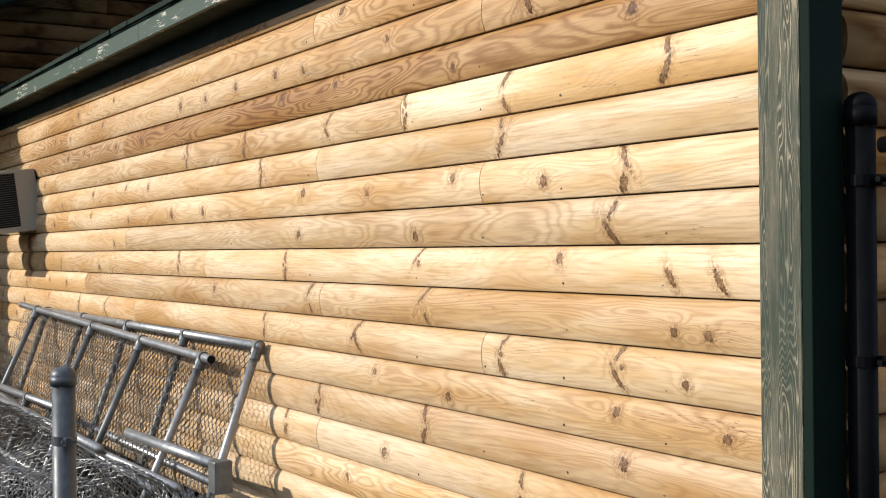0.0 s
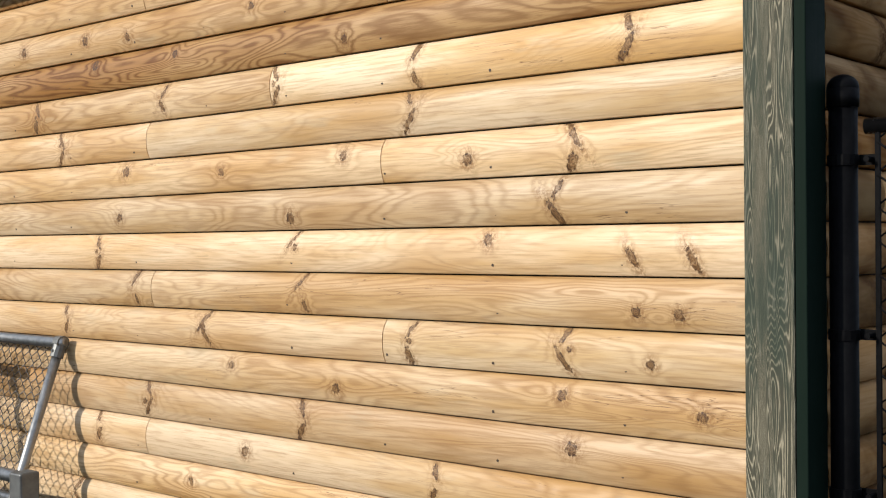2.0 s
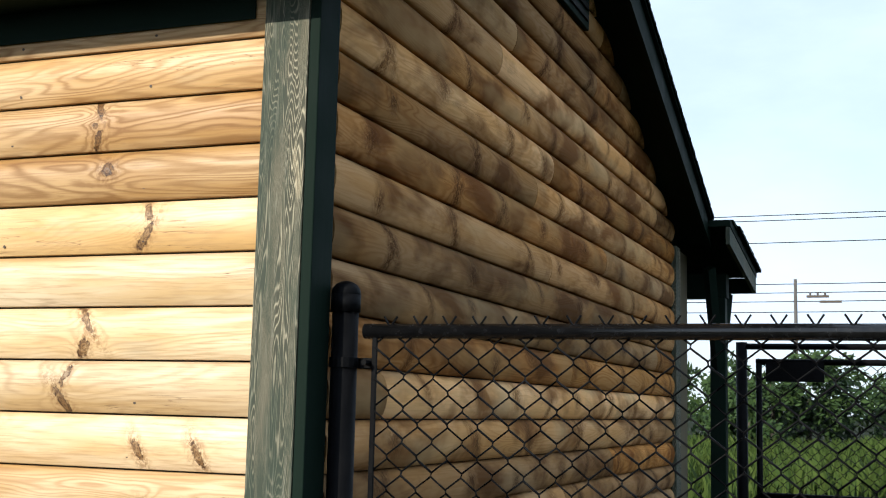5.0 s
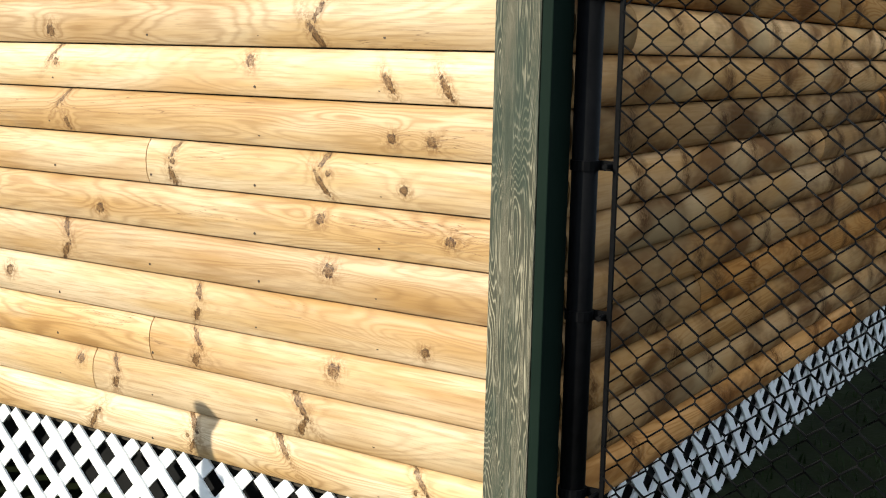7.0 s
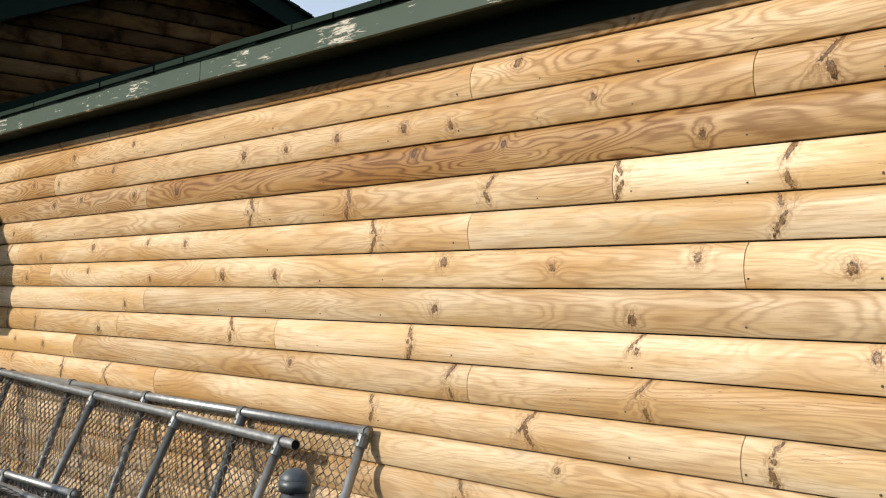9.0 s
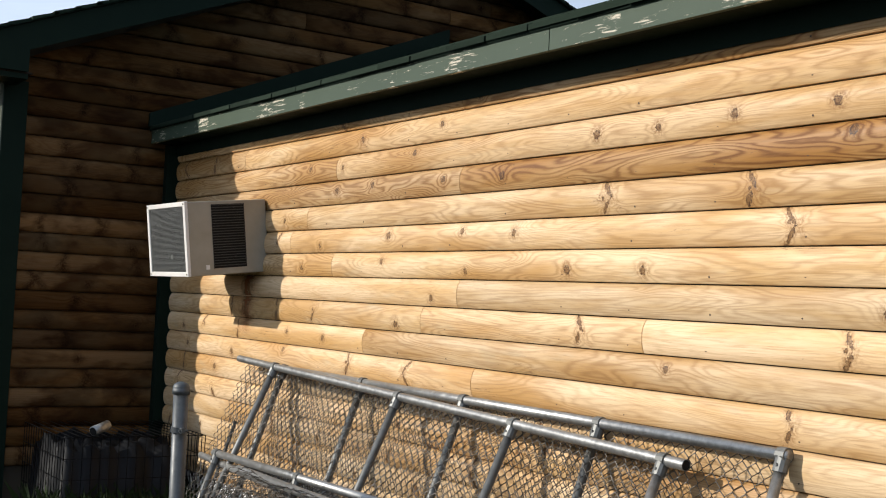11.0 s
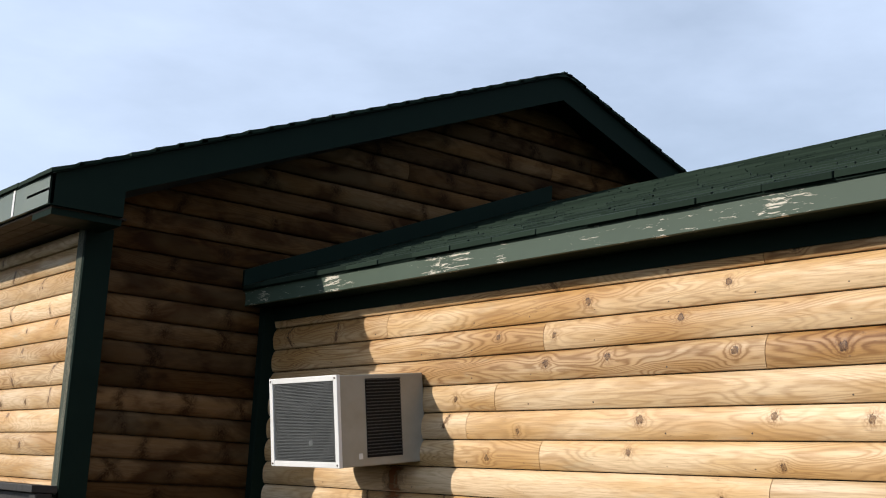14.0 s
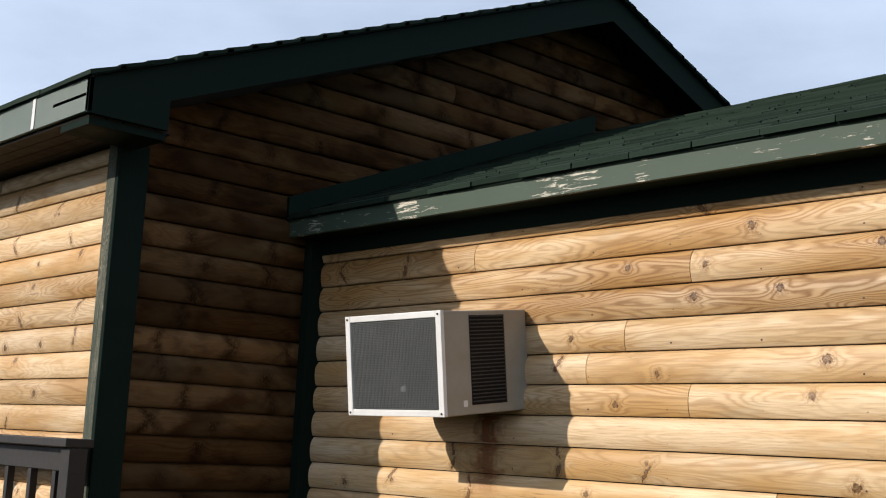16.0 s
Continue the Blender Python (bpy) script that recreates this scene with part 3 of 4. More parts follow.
YR = Y0 - 0.21               # rake overhang
bm = bmesh.new()
prism(bm, [(EX - 0.008, roof_z(EX - 0.008) - 0.025), (RIDGE_X, roof_z(RIDGE_X) - 0.025), (XEE + 0.008, roof_z(XEE + 0.008) - 0.025),
           (XEE + 0.008, roof_z(XEE + 0.008) - 0.012), (RIDGE_X, roof_z(RIDGE_X) - 0.012), (EX - 0.008, roof_z(EX - 0.008) - 0.012)], 1, YR - 0.02, Y1)
roof_low = part("roof_low", bm, GREEN)
tagged(roof_low, "low roof of dark green asphalt shingles", "roof", kind="structure")


def shingles(name, y0, y1, x0, x1, height, parent, seed, step=0.14, tab=0.30):
    """Rows of thin shingle tabs up one slope, joined."""
    rng = random.Random(seed)
    verts, faces = [], []
    rows = int(abs(x1 - x0) / step)
    sgn = 1 if x1 > x0 else -1
    for r in range(rows + 1):
        xa = x0 + sgn * r * step
        xb = xa + sgn * (step + 0.03)
        y = y0 - rng.uniform(0, tab)
        while y < y1:
            a, b = max(y, y0), min(y + tab - 0.006, y1)
            y += tab
            if b - a < 0.02:
                continue
            lift = 0.004 + rng.uniform(0, 0.004)
            ends = [(xa + rng.uniform(-0.006, 0.006), a), (xa + rng.uniform(-0.006, 0.006), b), (xb, b), (xb, a)]
            base = len(verts)
            for q, (x, yy) in enumerate(ends):
                t = lift + (0.006 if q < 2 else -0.004)
                verts.append((x, yy, height(x) + t))
            for q, (x, yy) in enumerate(ends):
                verts.append((x, yy, height(x) - 0.012))
            faces += [(base, base + 1, base + 2, base + 3), (base, base + 4, base + 5, base + 1), (base, base + 3, base + 7, base + 4), (base + 1, base + 5, base + 6, base + 2)]
    me = bpy.data.meshes.new(name)
    me.from_pydata(verts, [], faces)
    me.materials.append(SHINGLE)
    ob = new(name, me)
    adopt(ob, parent)
    return tagged(ob, kind="stuff")


shingles("shingles", YR - 0.03, Y1 - 0.004, EX - 0.02, RIDGE_X, roof_z, roof_low, 1)
shingles("shingles", YR - 0.03, Y1 - 0.004, XEE + 0.045, RIDGE_X, roof_z, roof_low, 2)
# eave fascia in two lengths, soffit, rake boards
for a, b in ((Y0 - 0.19, 6.618), (6.622, Y1 - 0.01)):
    f = part("eave_fascia", box_bm((EX, a, 2.612), (EX + 0.022, b, 2.716), 0.002), FASCIA, m=Matrix.Identity(4))
    tagged(f, "grey-green eave fascia with chipped paint", "trim", kind="structure")
f = part("eave_soffit", box_bm((EX + 0.024, Y0 - 0.19, 2.618), (XW + 0.02, Y1 - 0.012, 2.632)), GREEN)
tagged(f, "dark green soffit under the low eave", "trim", kind="structure")
# Thin dark green strip over the top boards, painting in the eave's shade
f = part("eave_shade_strip", box_bm((XW - 0.031, Y0 + 0.14, 2.532), (XW - 0.026, Y1 - 0.055, 2.616)), GREEN)
tagged(f, "thin dark strip painting the eave's shade on the top boards", "trim", kind="structure")
for side in (-1, 1):
    xe = EX if side < 0 else XEE
    bm = prism(bmesh.new(), [(xe, roof_z(xe) - 0.026), (RIDGE_X, roof_z(RIDGE_X) - 0.026), (RIDGE_X, roof_z(RIDGE_X) - 0.18), (xe, roof_z(xe) - 0.15)], 1, YR, YR + 0.025)
    f = part("rake_board", bm, GREEN)
    tagged(f, "dark green rake board of the low gable", "trim", kind="structure")
    bm = prism(bmesh.new(), [(xe, roof_z(xe) - 0.10), (RIDGE_X, roof_z(RIDGE_X) - 0.10), (RIDGE_X, roof_z(RIDGE_X) - 0.115), (xe, roof_z(xe) - 0.115)], 1, YR + 0.027, Y0 + 0.01)
    f = part("rake_soffit", bm, GREEN)
    tagged(f, "dark soffit under the gable overhang", "trim", kind="structure")
# flashing along the tall wing's wall
bm = prism(bmesh.new(), [(EX - 0.03, roof_z(EX - 0.03) + 0.01), (RIDGE_X, roof_z(RIDGE_X) + 0.01), (RIDGE_X, roof_z(RIDGE_X) + 0.13), (EX - 0.03, roof_z(EX - 0.03) + 0.11)], 1, Y1 - 0.05, Y1 - 0.028)
f = tagged(part("step_flashing", bm, GREEN), "dark flashing board where roof meets wall", "trim", kind="structure")

# ---- structure: the tall wing ----
BX = 0.80                    # west wall of the tall wing
BR = 4.08                    # its ridge
def tall_z(x):
    return 3.130 + (0.404 * (x - 0.43) if x < BR else 0.404 * (BR - 0.43) - 0.365 * (x - BR))


TEAVE = 2.93
TC = 0.1312                  # its courses
bm = prism(bmesh.new(), [(BX + 0.02, 0.06), (2 * BR - BX - 0.02, 0.06), (2 * BR - BX - 0.02, 3.25), (BR, tall_z(BR) - 0.10), (BX + 0.02, 3.12)], 1, Y1 + 0.012, Y1 + 0.13)
gable_north = part("gable_north", bm, SHEATH)
tagged(gable_north, "tall shaded gable wall of weathered log siding", "wall", kind="structure")
north_pose = lambda s, z: pose(s, Y1, z, 0, 0, 0)
rng = random.Random(8)
TB = 1.797                   # a seam on the tall wing
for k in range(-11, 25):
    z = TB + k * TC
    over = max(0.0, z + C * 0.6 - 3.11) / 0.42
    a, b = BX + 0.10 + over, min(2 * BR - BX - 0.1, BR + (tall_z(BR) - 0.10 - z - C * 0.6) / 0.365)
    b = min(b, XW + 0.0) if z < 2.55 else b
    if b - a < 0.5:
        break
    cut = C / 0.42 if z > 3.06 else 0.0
    # old=0.235 darkens these weathered boards for the shade on this gable
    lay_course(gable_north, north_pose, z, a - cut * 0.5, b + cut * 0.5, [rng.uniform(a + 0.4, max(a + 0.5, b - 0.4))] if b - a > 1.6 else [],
               rng, (rng.choice((0.0, 0.12, 0.25)), rng.choice((0.0, 0.15, 0.3))), rise=(cut, -cut), top=TC, wood=PINE_STAINED_SHADED, old=0.235)
bm = box_bm((BX + 0.012, Y1 + 0.05, 0.06), (BX + 0.13, 17.5, TEAVE + 0.03))
wall_tall_west = part("wall_tall_west", bm, SHEATH)
tagged(wall_tall_west, "sunlit west wall of the tall wing, log siding", "wall", kind="structure")
tall_pose = lambda s, z: pose(BX, 17.5 - s, z, 0, 0, -90)
rng = random.Random(21)
for k in range(-11, 9):
    z = TB - 0.006 + k * TC
    lay_course(wall_tall_west, tall_pose, z, 0.0, 17.5 - (Y1 + 0.06), [rng.uniform(1.5, 5.0)], rng, (0, rng.choice((0, 0.1))), top=min(TC, TEAVE - z))
bm = box_bm((BX - 0.034, Y1 - 0.012, 0.06), (BX + 0.004, Y1 + 0.075, TEAVE), 0.003)
trim = tagged(part("corner_trim_board", bm, TRIM_LIGHT), "faded green corner trim of the tall wing", "trim", kind="structure")
bm = box_bm((BX - 0.034, Y1 - 0.042, 0.06), (BX + 0.125, Y1 - 0.014, TEAVE), 0.003)
trim = tagged(part("corner_trim_board", bm, GREEN), "dark green corner trim of the tall wing", "trim", kind="structure")
bm = box_bm((2 * BR - BX - 0.12, Y1 + 0.14, 0.06), (2 * BR - BX, 17.5, TEAVE))
tagged(part("wall_tall_east", bm, SHEATH), "plain far wall of the tall wing", "wall", kind="structure")
bm = prism(bmesh.new(), [(BX + 0.14, 0.06), (2 * BR - BX - 0.13, 0.06), (2 * BR - BX - 0.13, TEAVE), (BR, tall_z(BR) - 0.12), (BX + 0.14, TEAVE)], 1, 17.4, 17.5)
tagged(part("wall_tall_north", bm, SHEATH), "plain back wall of the tall wing", "wall", kind="structure")
TY = 10.83                   # outer face of the rake board
TE = 0.43
bm = bmesh.new()
xe, xf = TE - 0.008, 2 * BR - TE + 0.008
prism(bm, [(xe, tall_z(xe) - 0.02), (BR, tall_z(BR) - 0.02), (xf, tall_z(xf) - 0.02), (xf, tall_z(xf) - 0.006), (BR, tall_z(BR) - 0.006), (xe, tall_z(xe) - 0.006)], 1, TY - 0.025, 17.9)
roof_tall = tagged(part("roof_tall", bm, GREEN), "tall gable roof of dark green shingles", "roof", kind="structure")
shingles("shingles", TY - 0.035, 17.9, TE - 0.018, BR, tall_z, roof_tall, 4)
shingles("shingles", TY - 0.035, 17.9, 2 * BR - TE + 0.045, BR, tall_z, roof_tall, 5)
for side in (-1, 1):
    e = BR + side * (BR - TE)
    e2 = BR + side * (BR - 0.84)
    bm = prism(bmesh.new(), [(e, tall_z(e) - 0.022), (BR, tall_z(BR) - 0.022), (BR, tall_z(BR) - 0.205), (e2, tall_z(e2) - 0.205), (e2, 2.945), (e, 2.945)], 1, TY, TY + 0.025)
    tagged(part("rake_board", bm, GREEN), "dark green rake board of the tall gable", "trim", kind="structure")
    bm = prism(bmesh.new(), [(e, tall_z(e) - 0.09), (BR, tall_z(BR) - 0.09), (BR, tall_z(BR) - 0.105), (e, tall_z(e) - 0.105)], 1, TY + 0.027, Y1 + 0.01)
    tagged(part("rake_soffit", bm, GREEN), "dark soffit under the tall gable", "trim", kind="structure")
bm = box_bm((TE, TY, 2.952), (TE + 0.022, 17.9, 3.118), 0.002)
bm.verts.ensure_lookup_table()
tagged(part("eave_fascia", bm, FASCIA_CLEAN), "pale grey-green eave fascia of the tall wing", "trim", kind="structure")
tagged(part("eave_fascia_joint", box_bm((TE - 0.004, 11.38, 2.955), (TE - 0.001, 11.41, 3.115)), ACFRAME), "pale bare joint strip on the fascia", "trim", kind="structure")
bm = bmesh.new()
for i in range(5):
    box(bm, (TE + 0.024 + i * 0.085, TY + 0.03, 2.935), (TE + 0.105 + i * 0.085, 17.8, 2.947), 0.002)
tagged(part("eave_soffit", bm, SOFFIT), "brown boarded soffit under the tall eave", "trim", kind="structure")
tagged(part("soffit_return", box_bm((TE + 0.024, TY + 0.026, 2.90), (0.845, Y1 - 0.044, 2.934)), GREEN), "dark boxed return of the tall eave", "trim", kind="structure")

# ---- things ----
def air_conditioner():
    ac = thing("air_conditioner", "beige boxy air conditioner sticking out of the siding", "air conditioner", at=(XW, 9.87, 1.9))
    tilt = pose(XW, 9.866, 1.722, 0, -7.0, 0)     # local: -x is outward
    w, h, d = 0.314, 0.440, 0.495

    def put(name, bm, mat, parent=ac, label=""):
        ob = part(name, bm, mat, parent, label)
        ob.matrix_basis = tilt
        return ob
    bm = box_bm((-d + 0.013, -w, 0.0), (0.02, w, h), 0.006)
    body = put("body", bm, ACBODY, ac, "beige enamel casing")
    bm = bmesh.new()
    for lo, hi in (((-d - 0.006, -w - 0.003, 0), (-d + 0.014, -w + 0.03, h + 0.003)), ((-d - 0.006, w - 0.03, 0), (-d + 0.014, w + 0.003, h + 0.003)),
                   ((-d - 0.0055, -w + 0.03, 0.0), (-d + 0.014, w - 0.03, 0.028)), ((-d - 0.0055, -w + 0.03, h - 0.025), (-d + 0.014, w - 0.03, h + 0.003))):
        box(bm, lo, hi, 0.003)
    rim = put("front_frame", bm, ACFRAME, ac, "pale enamel rim with corner screws")
    for y in (-w + 0.014, w - 0.014):
        for z in (0.014, h - 0.012):
            put("screw", tube(bmesh.new(), (-d - 0.009, y, z), (-d - 0.004, y, z), 0.005, 8), NAIL, rim)
    # coil grille: fine crossed wires before a dark back
    put("coil_back", box_bm((-d + 0.006, -w + 0.032, 0.03), (-d + 0.010, w - 0.032, h - 0.027)), COIL)
    bm = bmesh.new()
    lo, hi, zlo, zhi = -w + 0.032, w - 0.032, 0.03, h - 0.027
    for i in range(52):
        z = zlo + 0.004 + i * (zhi - zlo - 0.008) / 51
        box(bm, (-d - 0.002, lo, z - 0.0013), (-d + 0.001, hi, z + 0.0013))
    for i in range(60):
        y = lo + 0.004 + i * (hi - lo - 0.008) / 59
        box(bm, (-d - 0.0012, y - 0.0009, zlo), (-d + 0.0012, y + 0.0009, zhi))
    grille = put("grille", bm, ACGRILL, ac, "grey expanded-metal grille")
    bm = bmesh.new()
    bmesh.ops.create_icosphere(bm, subdivisions=3, radius=0.02, matrix=Matrix.Translation((-d - 0.001, -0.06, 0.12)) @ Matrix.Diagonal((0.10, 0.9, 0.7, 1)))
    for v in bm.verts:
        k = 1 + 0.9 * noise.noise(v.co * 55)
        v.co.y, v.co.z = -0.06 + (v.co.y + 0.06) * k, 0.12 + (v.co.z - 0.12) * k
    put("dent", bm, GALV_DULL, grille, "pale scuffed dent")
    # louvred side vent facing south
    put("vent_back", box_bm((-0.335, -w - 0.002, 0.045), (-0.125, -w + 0.002, h - 0.02)), VENT_SHADE_BLACK)
    vent = put("side_vent", box_bm((-0.335, -w - 0.004, 0.040), (-0.125, -w - 0.001, 0.046)), VENT_SHADE_BLACK, ac, "black louvred side vent")
    for i in range(24):
        z = 0.052 + i * 0.0157
        put("louvre", box_bm((-0.335, -w - 0.007, z), (-0.125, -w - 0.001, z + 0.005)), LOUVRE, vent)
    put("scuff", box_bm((-0.385, -w - 0.0015, 0.035), (-0.362, -w + 0.002, 0.062), 0.001), ACFRAME, body, "pale scuff mark")
    return ac


air_conditioner()


def rust_material():
    m = Nodes("rust_run", 0.7)
    tc = m.n.new("ShaderNodeTexCoord").outputs["Generated"]
    sep = m.n.new("ShaderNodeSeparateXYZ")
    m.plug(tc, sep.inputs[0])
    u = m.math("ABSOLUTE", m.math("SUBTRACT", sep.outputs[1], 0.5))
    rag = m.noise(m.mapped(tc, (3.0, 5.0, 2.2)), 1.0, 5, 0.65)
    side = m.ramp(m.math("ADD", u, m.math("MULTIPLY", m.math("SUBTRACT", rag, 0.5), 0.7)), [(0.08, 1.0), (0.34, 0.0)])
    fall = m.ramp(sep.outputs[2], [(0.0, 0.0), (0.3, 0.8), (1.0, 0.95)])
    m.colour(m.mix(rag, (0.30, 0.10, 0.025), (0.16, 0.05, 0.015)))
    clear = m.n.new("ShaderNodeBsdfTransparent")
    blend = m.n.new("ShaderNodeMixShader")
    m.plug(m.math("MULTIPLY", side, m.math("MULTIPLY", fall, 0.8)), blend.inputs[0])
    m.plug(clear.outputs[0], blend.inputs[1])
    m.plug(m.bsdf.outputs[0], blend.inputs[2])
    m.plug(blend.outputs[0], m.n["Material Output"].inputs["Surface"])
    return m.mat


bm = bmesh.new()
g = []
z = 1.31
while z < 1.70:
    q = ((z - SEAM) / C) % 1.0
    g.append([bm.verts.new((XW - board_out(min(0.98, max(0.0, q))) - 0.0009, y, z)) for y in (9.62, 9.77, 9.92)])
    z += 0.0075
for a, b in zip(g, g[1:]):
    for i in range(2):
        bm.faces.new((a[i], b[i], b[i + 1], a[i + 1]))
stain = part("rust_stain", bm, rust_material(), wall_west, "orange rust run below the air conditioner")
stain.visible_shadow = False


def black_fence():
    PX, PY = 2.086, 2.449
    fence = thing("chain_link_fence", "black vinyl chain-link fence meeting the cabin corner", "fence", at=(PX, PY, 0.1))
    bm = tube(bmesh.new(), (PX, PY, 0.0), (PX, PY, 1.85), 0.032, 20)
    post = smooth(part("end_post", bm, BLACK, fence, "thick black end post"))
    bm = bmesh.new()
    bmesh.ops.create_uvsphere(bm, u_segments=16, v_segments=8, radius=0.036, matrix=Matrix.Translation((PX, PY, 1.865)) @ Matrix.Diagonal((1, 1, 0.85, 1)))
    tube(bm, (PX, PY, 1.82), (PX, PY, 1.862), 0.036, 16)
    smooth(part("post_cap", bm, BLACK, post, "domed black cap"))
    for z in (1.70, 1.305, 0.945, 0.5):
        bm = tube(bmesh.new(), (PX, PY, z - 0.012), (PX, PY, z + 0.012), 0.0355, 16)
        box(bm, (2.100, 2.372, z - 0.012), (2.107, 2.427, z + 0.012))
        tube(bm, (2.065, 2.388, z), (2.115, 2.388, z), 0.007, 8)
        part("tension_band", bm, BLACK, post)
    smooth(part("top_rail", tube(bmesh.new(), (2.095, 2.40, 1.775), (2.10, -2.6, 1.765), 0.018, 16), GLOSSBLACK, fence, "glossy black top rail"))
    part("tension_bar", box_bm((2.088, 2.366, 0.22), (2.096, 2.378, 1.765), 0.001), BLACK, fence)
    for y in (-0.6, -2.6):
        smooth(part("line_post", tube(bmesh.new(), (2.125, y, 0.0), (2.125, y, 1.80), 0.025, 14), BLACK, fence))
    lines = []
    for pts in chain_lines(4.9, 1.575, 0.074, 0.006, 2, 0.026):
        lines.append([(2.092 + w, 2.37 - u, 0.225 + v) for u, v, w in pts])
    web = wires("chain_link_web", lines, 0.0029, BLACK, fence, "black woven wire web")
    tagged(web, kind="stuff")
    return fence


black_fence()


def line_post(x, y, top, r, mat, label, lean=(0, 0)):
    p = thing("fence_post", label, "fence post", "galvanised fence posts", at=(x, y, 0))
    bm = tube(bmesh.new(), (x + lean[0], y + lean[1], -0.2), (x, y, top - 0.03), r, 20)
    pole = smooth(part("pole", bm, mat, p))
    bm = bmesh.new()
    bmesh.ops.create_uvsphere(bm, u_segments=18, v_segments=10, radius=r + 0.005, matrix=Matrix.Translation((x, y, top - 0.03)) @ Matrix.Diagonal((1, 1, 0.8, 1)))
    tube(bm, (x, y, top - 0.055), (x, y, top - 0.028), r + 0.005, 18)
    smooth(part("domed_cap", bm, mat, p))
    for z in (top - 0.21, top - 0.55):
        bm = tube(bmesh.new(), (x, y, z - 0.012), (x, y, z + 0.012), r + 0.003, 18)
        box(bm, (x - 0.012, y - r - 0.03, z - 0.012), (x + 0.004, y - r, z + 0.012), 0.002)
        tube(bm, (x - 0.02, y - r - 0.018, z), (x + 0.02, y - r - 0.018, z), 0.006, 8)
        part("brace_band", bm, mat, p)
    return p


line_post(0.80, 4.19, 1.235, 0.033, POSTMAT, "dull galvanised post with a domed cap")
line_post(0.84, 7.88, 1.185, 0.033, POSTMAT, "dull grey post with a domed cap near the gates", (0.03, 0.02))
line_post(0.62, 10.45, 1.215, 0.033, POSTMAT, "dull grey post beside the tall wing corner")


def leaning_gate(label, y0, y1, ztop, zslope, xtop, lean, uprights, seed, open_end, size=1.02):
    """A galvanised tube gate leaning on the wall. Points on its face: y along, s down the slope from the top rail."""
    gate = thing("leaning_gate", label, "gate", "loose gate panels", at=(xtop - lean, (y0 + y1) / 2, 0.1))

    def at(y, s, out=0.0):
        z = ztop + zslope * (y - y0) - s * 0.92
        return Vector((xtop - lean * s * 0.92 - out, y, z))
    r = 0.021
    bottom = size
    smooth(part("top_rail", tube(bmesh.new(), at(y0, 0), at(y1, 0), r, 14, caps=not open_end), GALV, gate, "shiny galvanised top rail"))
    if open_end:
        # A black plug paints the shade inside the open pipe
        end = bmesh.new()
        tube(end, at(y0 + 0.001, 0), at(y0 + 0.05, 0), r * 0.84, 14)
        part("pipe_bore_shade", end, VENT_SHADE_BLACK, gate, "black plug painted as the pipe's dark inside")
    for u in uprights:
        smooth(part("upright", tube(bmesh.new(), at(u, 0.02), at(u, bottom), r * 0.88, 12), GALV if u == uprights[0] else GALV_DULL, gate))
        clamp = bmesh.new()
        tube(clamp, at(u, 0.0) + Vector((0, -0.018, 0)), at(u, 0.0) + Vector((0, 0.018, 0)), r + 0.006, 12)
        tube(clamp, at(u, 0.01), at(u, 0.06), r + 0.004, 12)
        tube(clamp, at(u, 0.03, 0.03), at(u, 0.03, -0.03), 0.006, 8)
        part("clamp", clamp, GALV_DULL, gate)
    smooth(part("low_rail", tube(bmesh.new(), at(y0 + 0.03, size * 0.6), at(y1 - 0.1, size * 0.59), r * 0.9, 12), GALV, gate))
    smooth(part("bottom_rail", tube(bmesh.new(), at(y0 + 0.03, bottom), at(y1 - 0.1, bottom), r, 12), GALV_DULL, gate))
    lines = []
    for pts in chain_lines(y1 - y0 - 0.1, size - 0.02, 0.054, 0.045, seed):
        lines.append([at(y0 + 0.04 + u, v + 0.02, w * 0.5 - 0.030) for u, v, w in pts])
    tagged(wires("wire_web", lines, 0.0022, RUSTWIRE, gate, "slack weathered wire web"), kind="stuff")
    return gate


leaning_gate("galvanised chain-link gate leaning against the pine wall", 5.46, 9.15, 1.15, 0.003, 1.945, 0.36, (5.48, 6.38, 7.30, 8.21, 9.12), 3, False)
leaning_gate("galvanised gate with open pipe end leaning in front", 5.84, 9.58, 1.07, 0.032, 1.872, 0.46, (5.95, 6.83, 7.74, 9.09), 6, True)

leaning_gate("short galvanised gate leaning low in front", 7.3, 9.25, 0.70, -0.012, 1.60, 0.36, (7.32, 8.2, 9.2), 12, False, 0.62)

# a loose bundle of old chain-link piled before the gates
def wire_pile():
    pile = thing("wire_bundle", "crumpled bundle of old chain-link wire", "wire", at=(1.45, 6.8, 0.0))
    rng = random.Random(4)
    for n, (x, y, r, length, z) in enumerate(((1.36, 6.2, 0.27, 1.5, 0.34), (1.34, 7.6, 0.29, 1.7, 0.37), (1.02, 6.9, 0.27, 2.4, 0.30))):
        lines = []
        for turn in range(2):
            rr = r * (1 - 0.35 * turn)
            for pts in chain_lines(length, 2 * math.pi * rr, 0.075, 0.07, 20 + n * 5 + turn):
                lines.append([(x + (rr + w) * math.cos(v / rr), y - length / 2 + u, z + (rr + w) * 1.1 * math.sin(v / rr)) for u, v, w in pts])
        tagged(wires("wire_roll", lines, 0.0023, RUSTWIRE if n == 1 else GALV, pile, "loosely rolled galvanised wire"), kind="stuff")
    return pile


wire_pile()
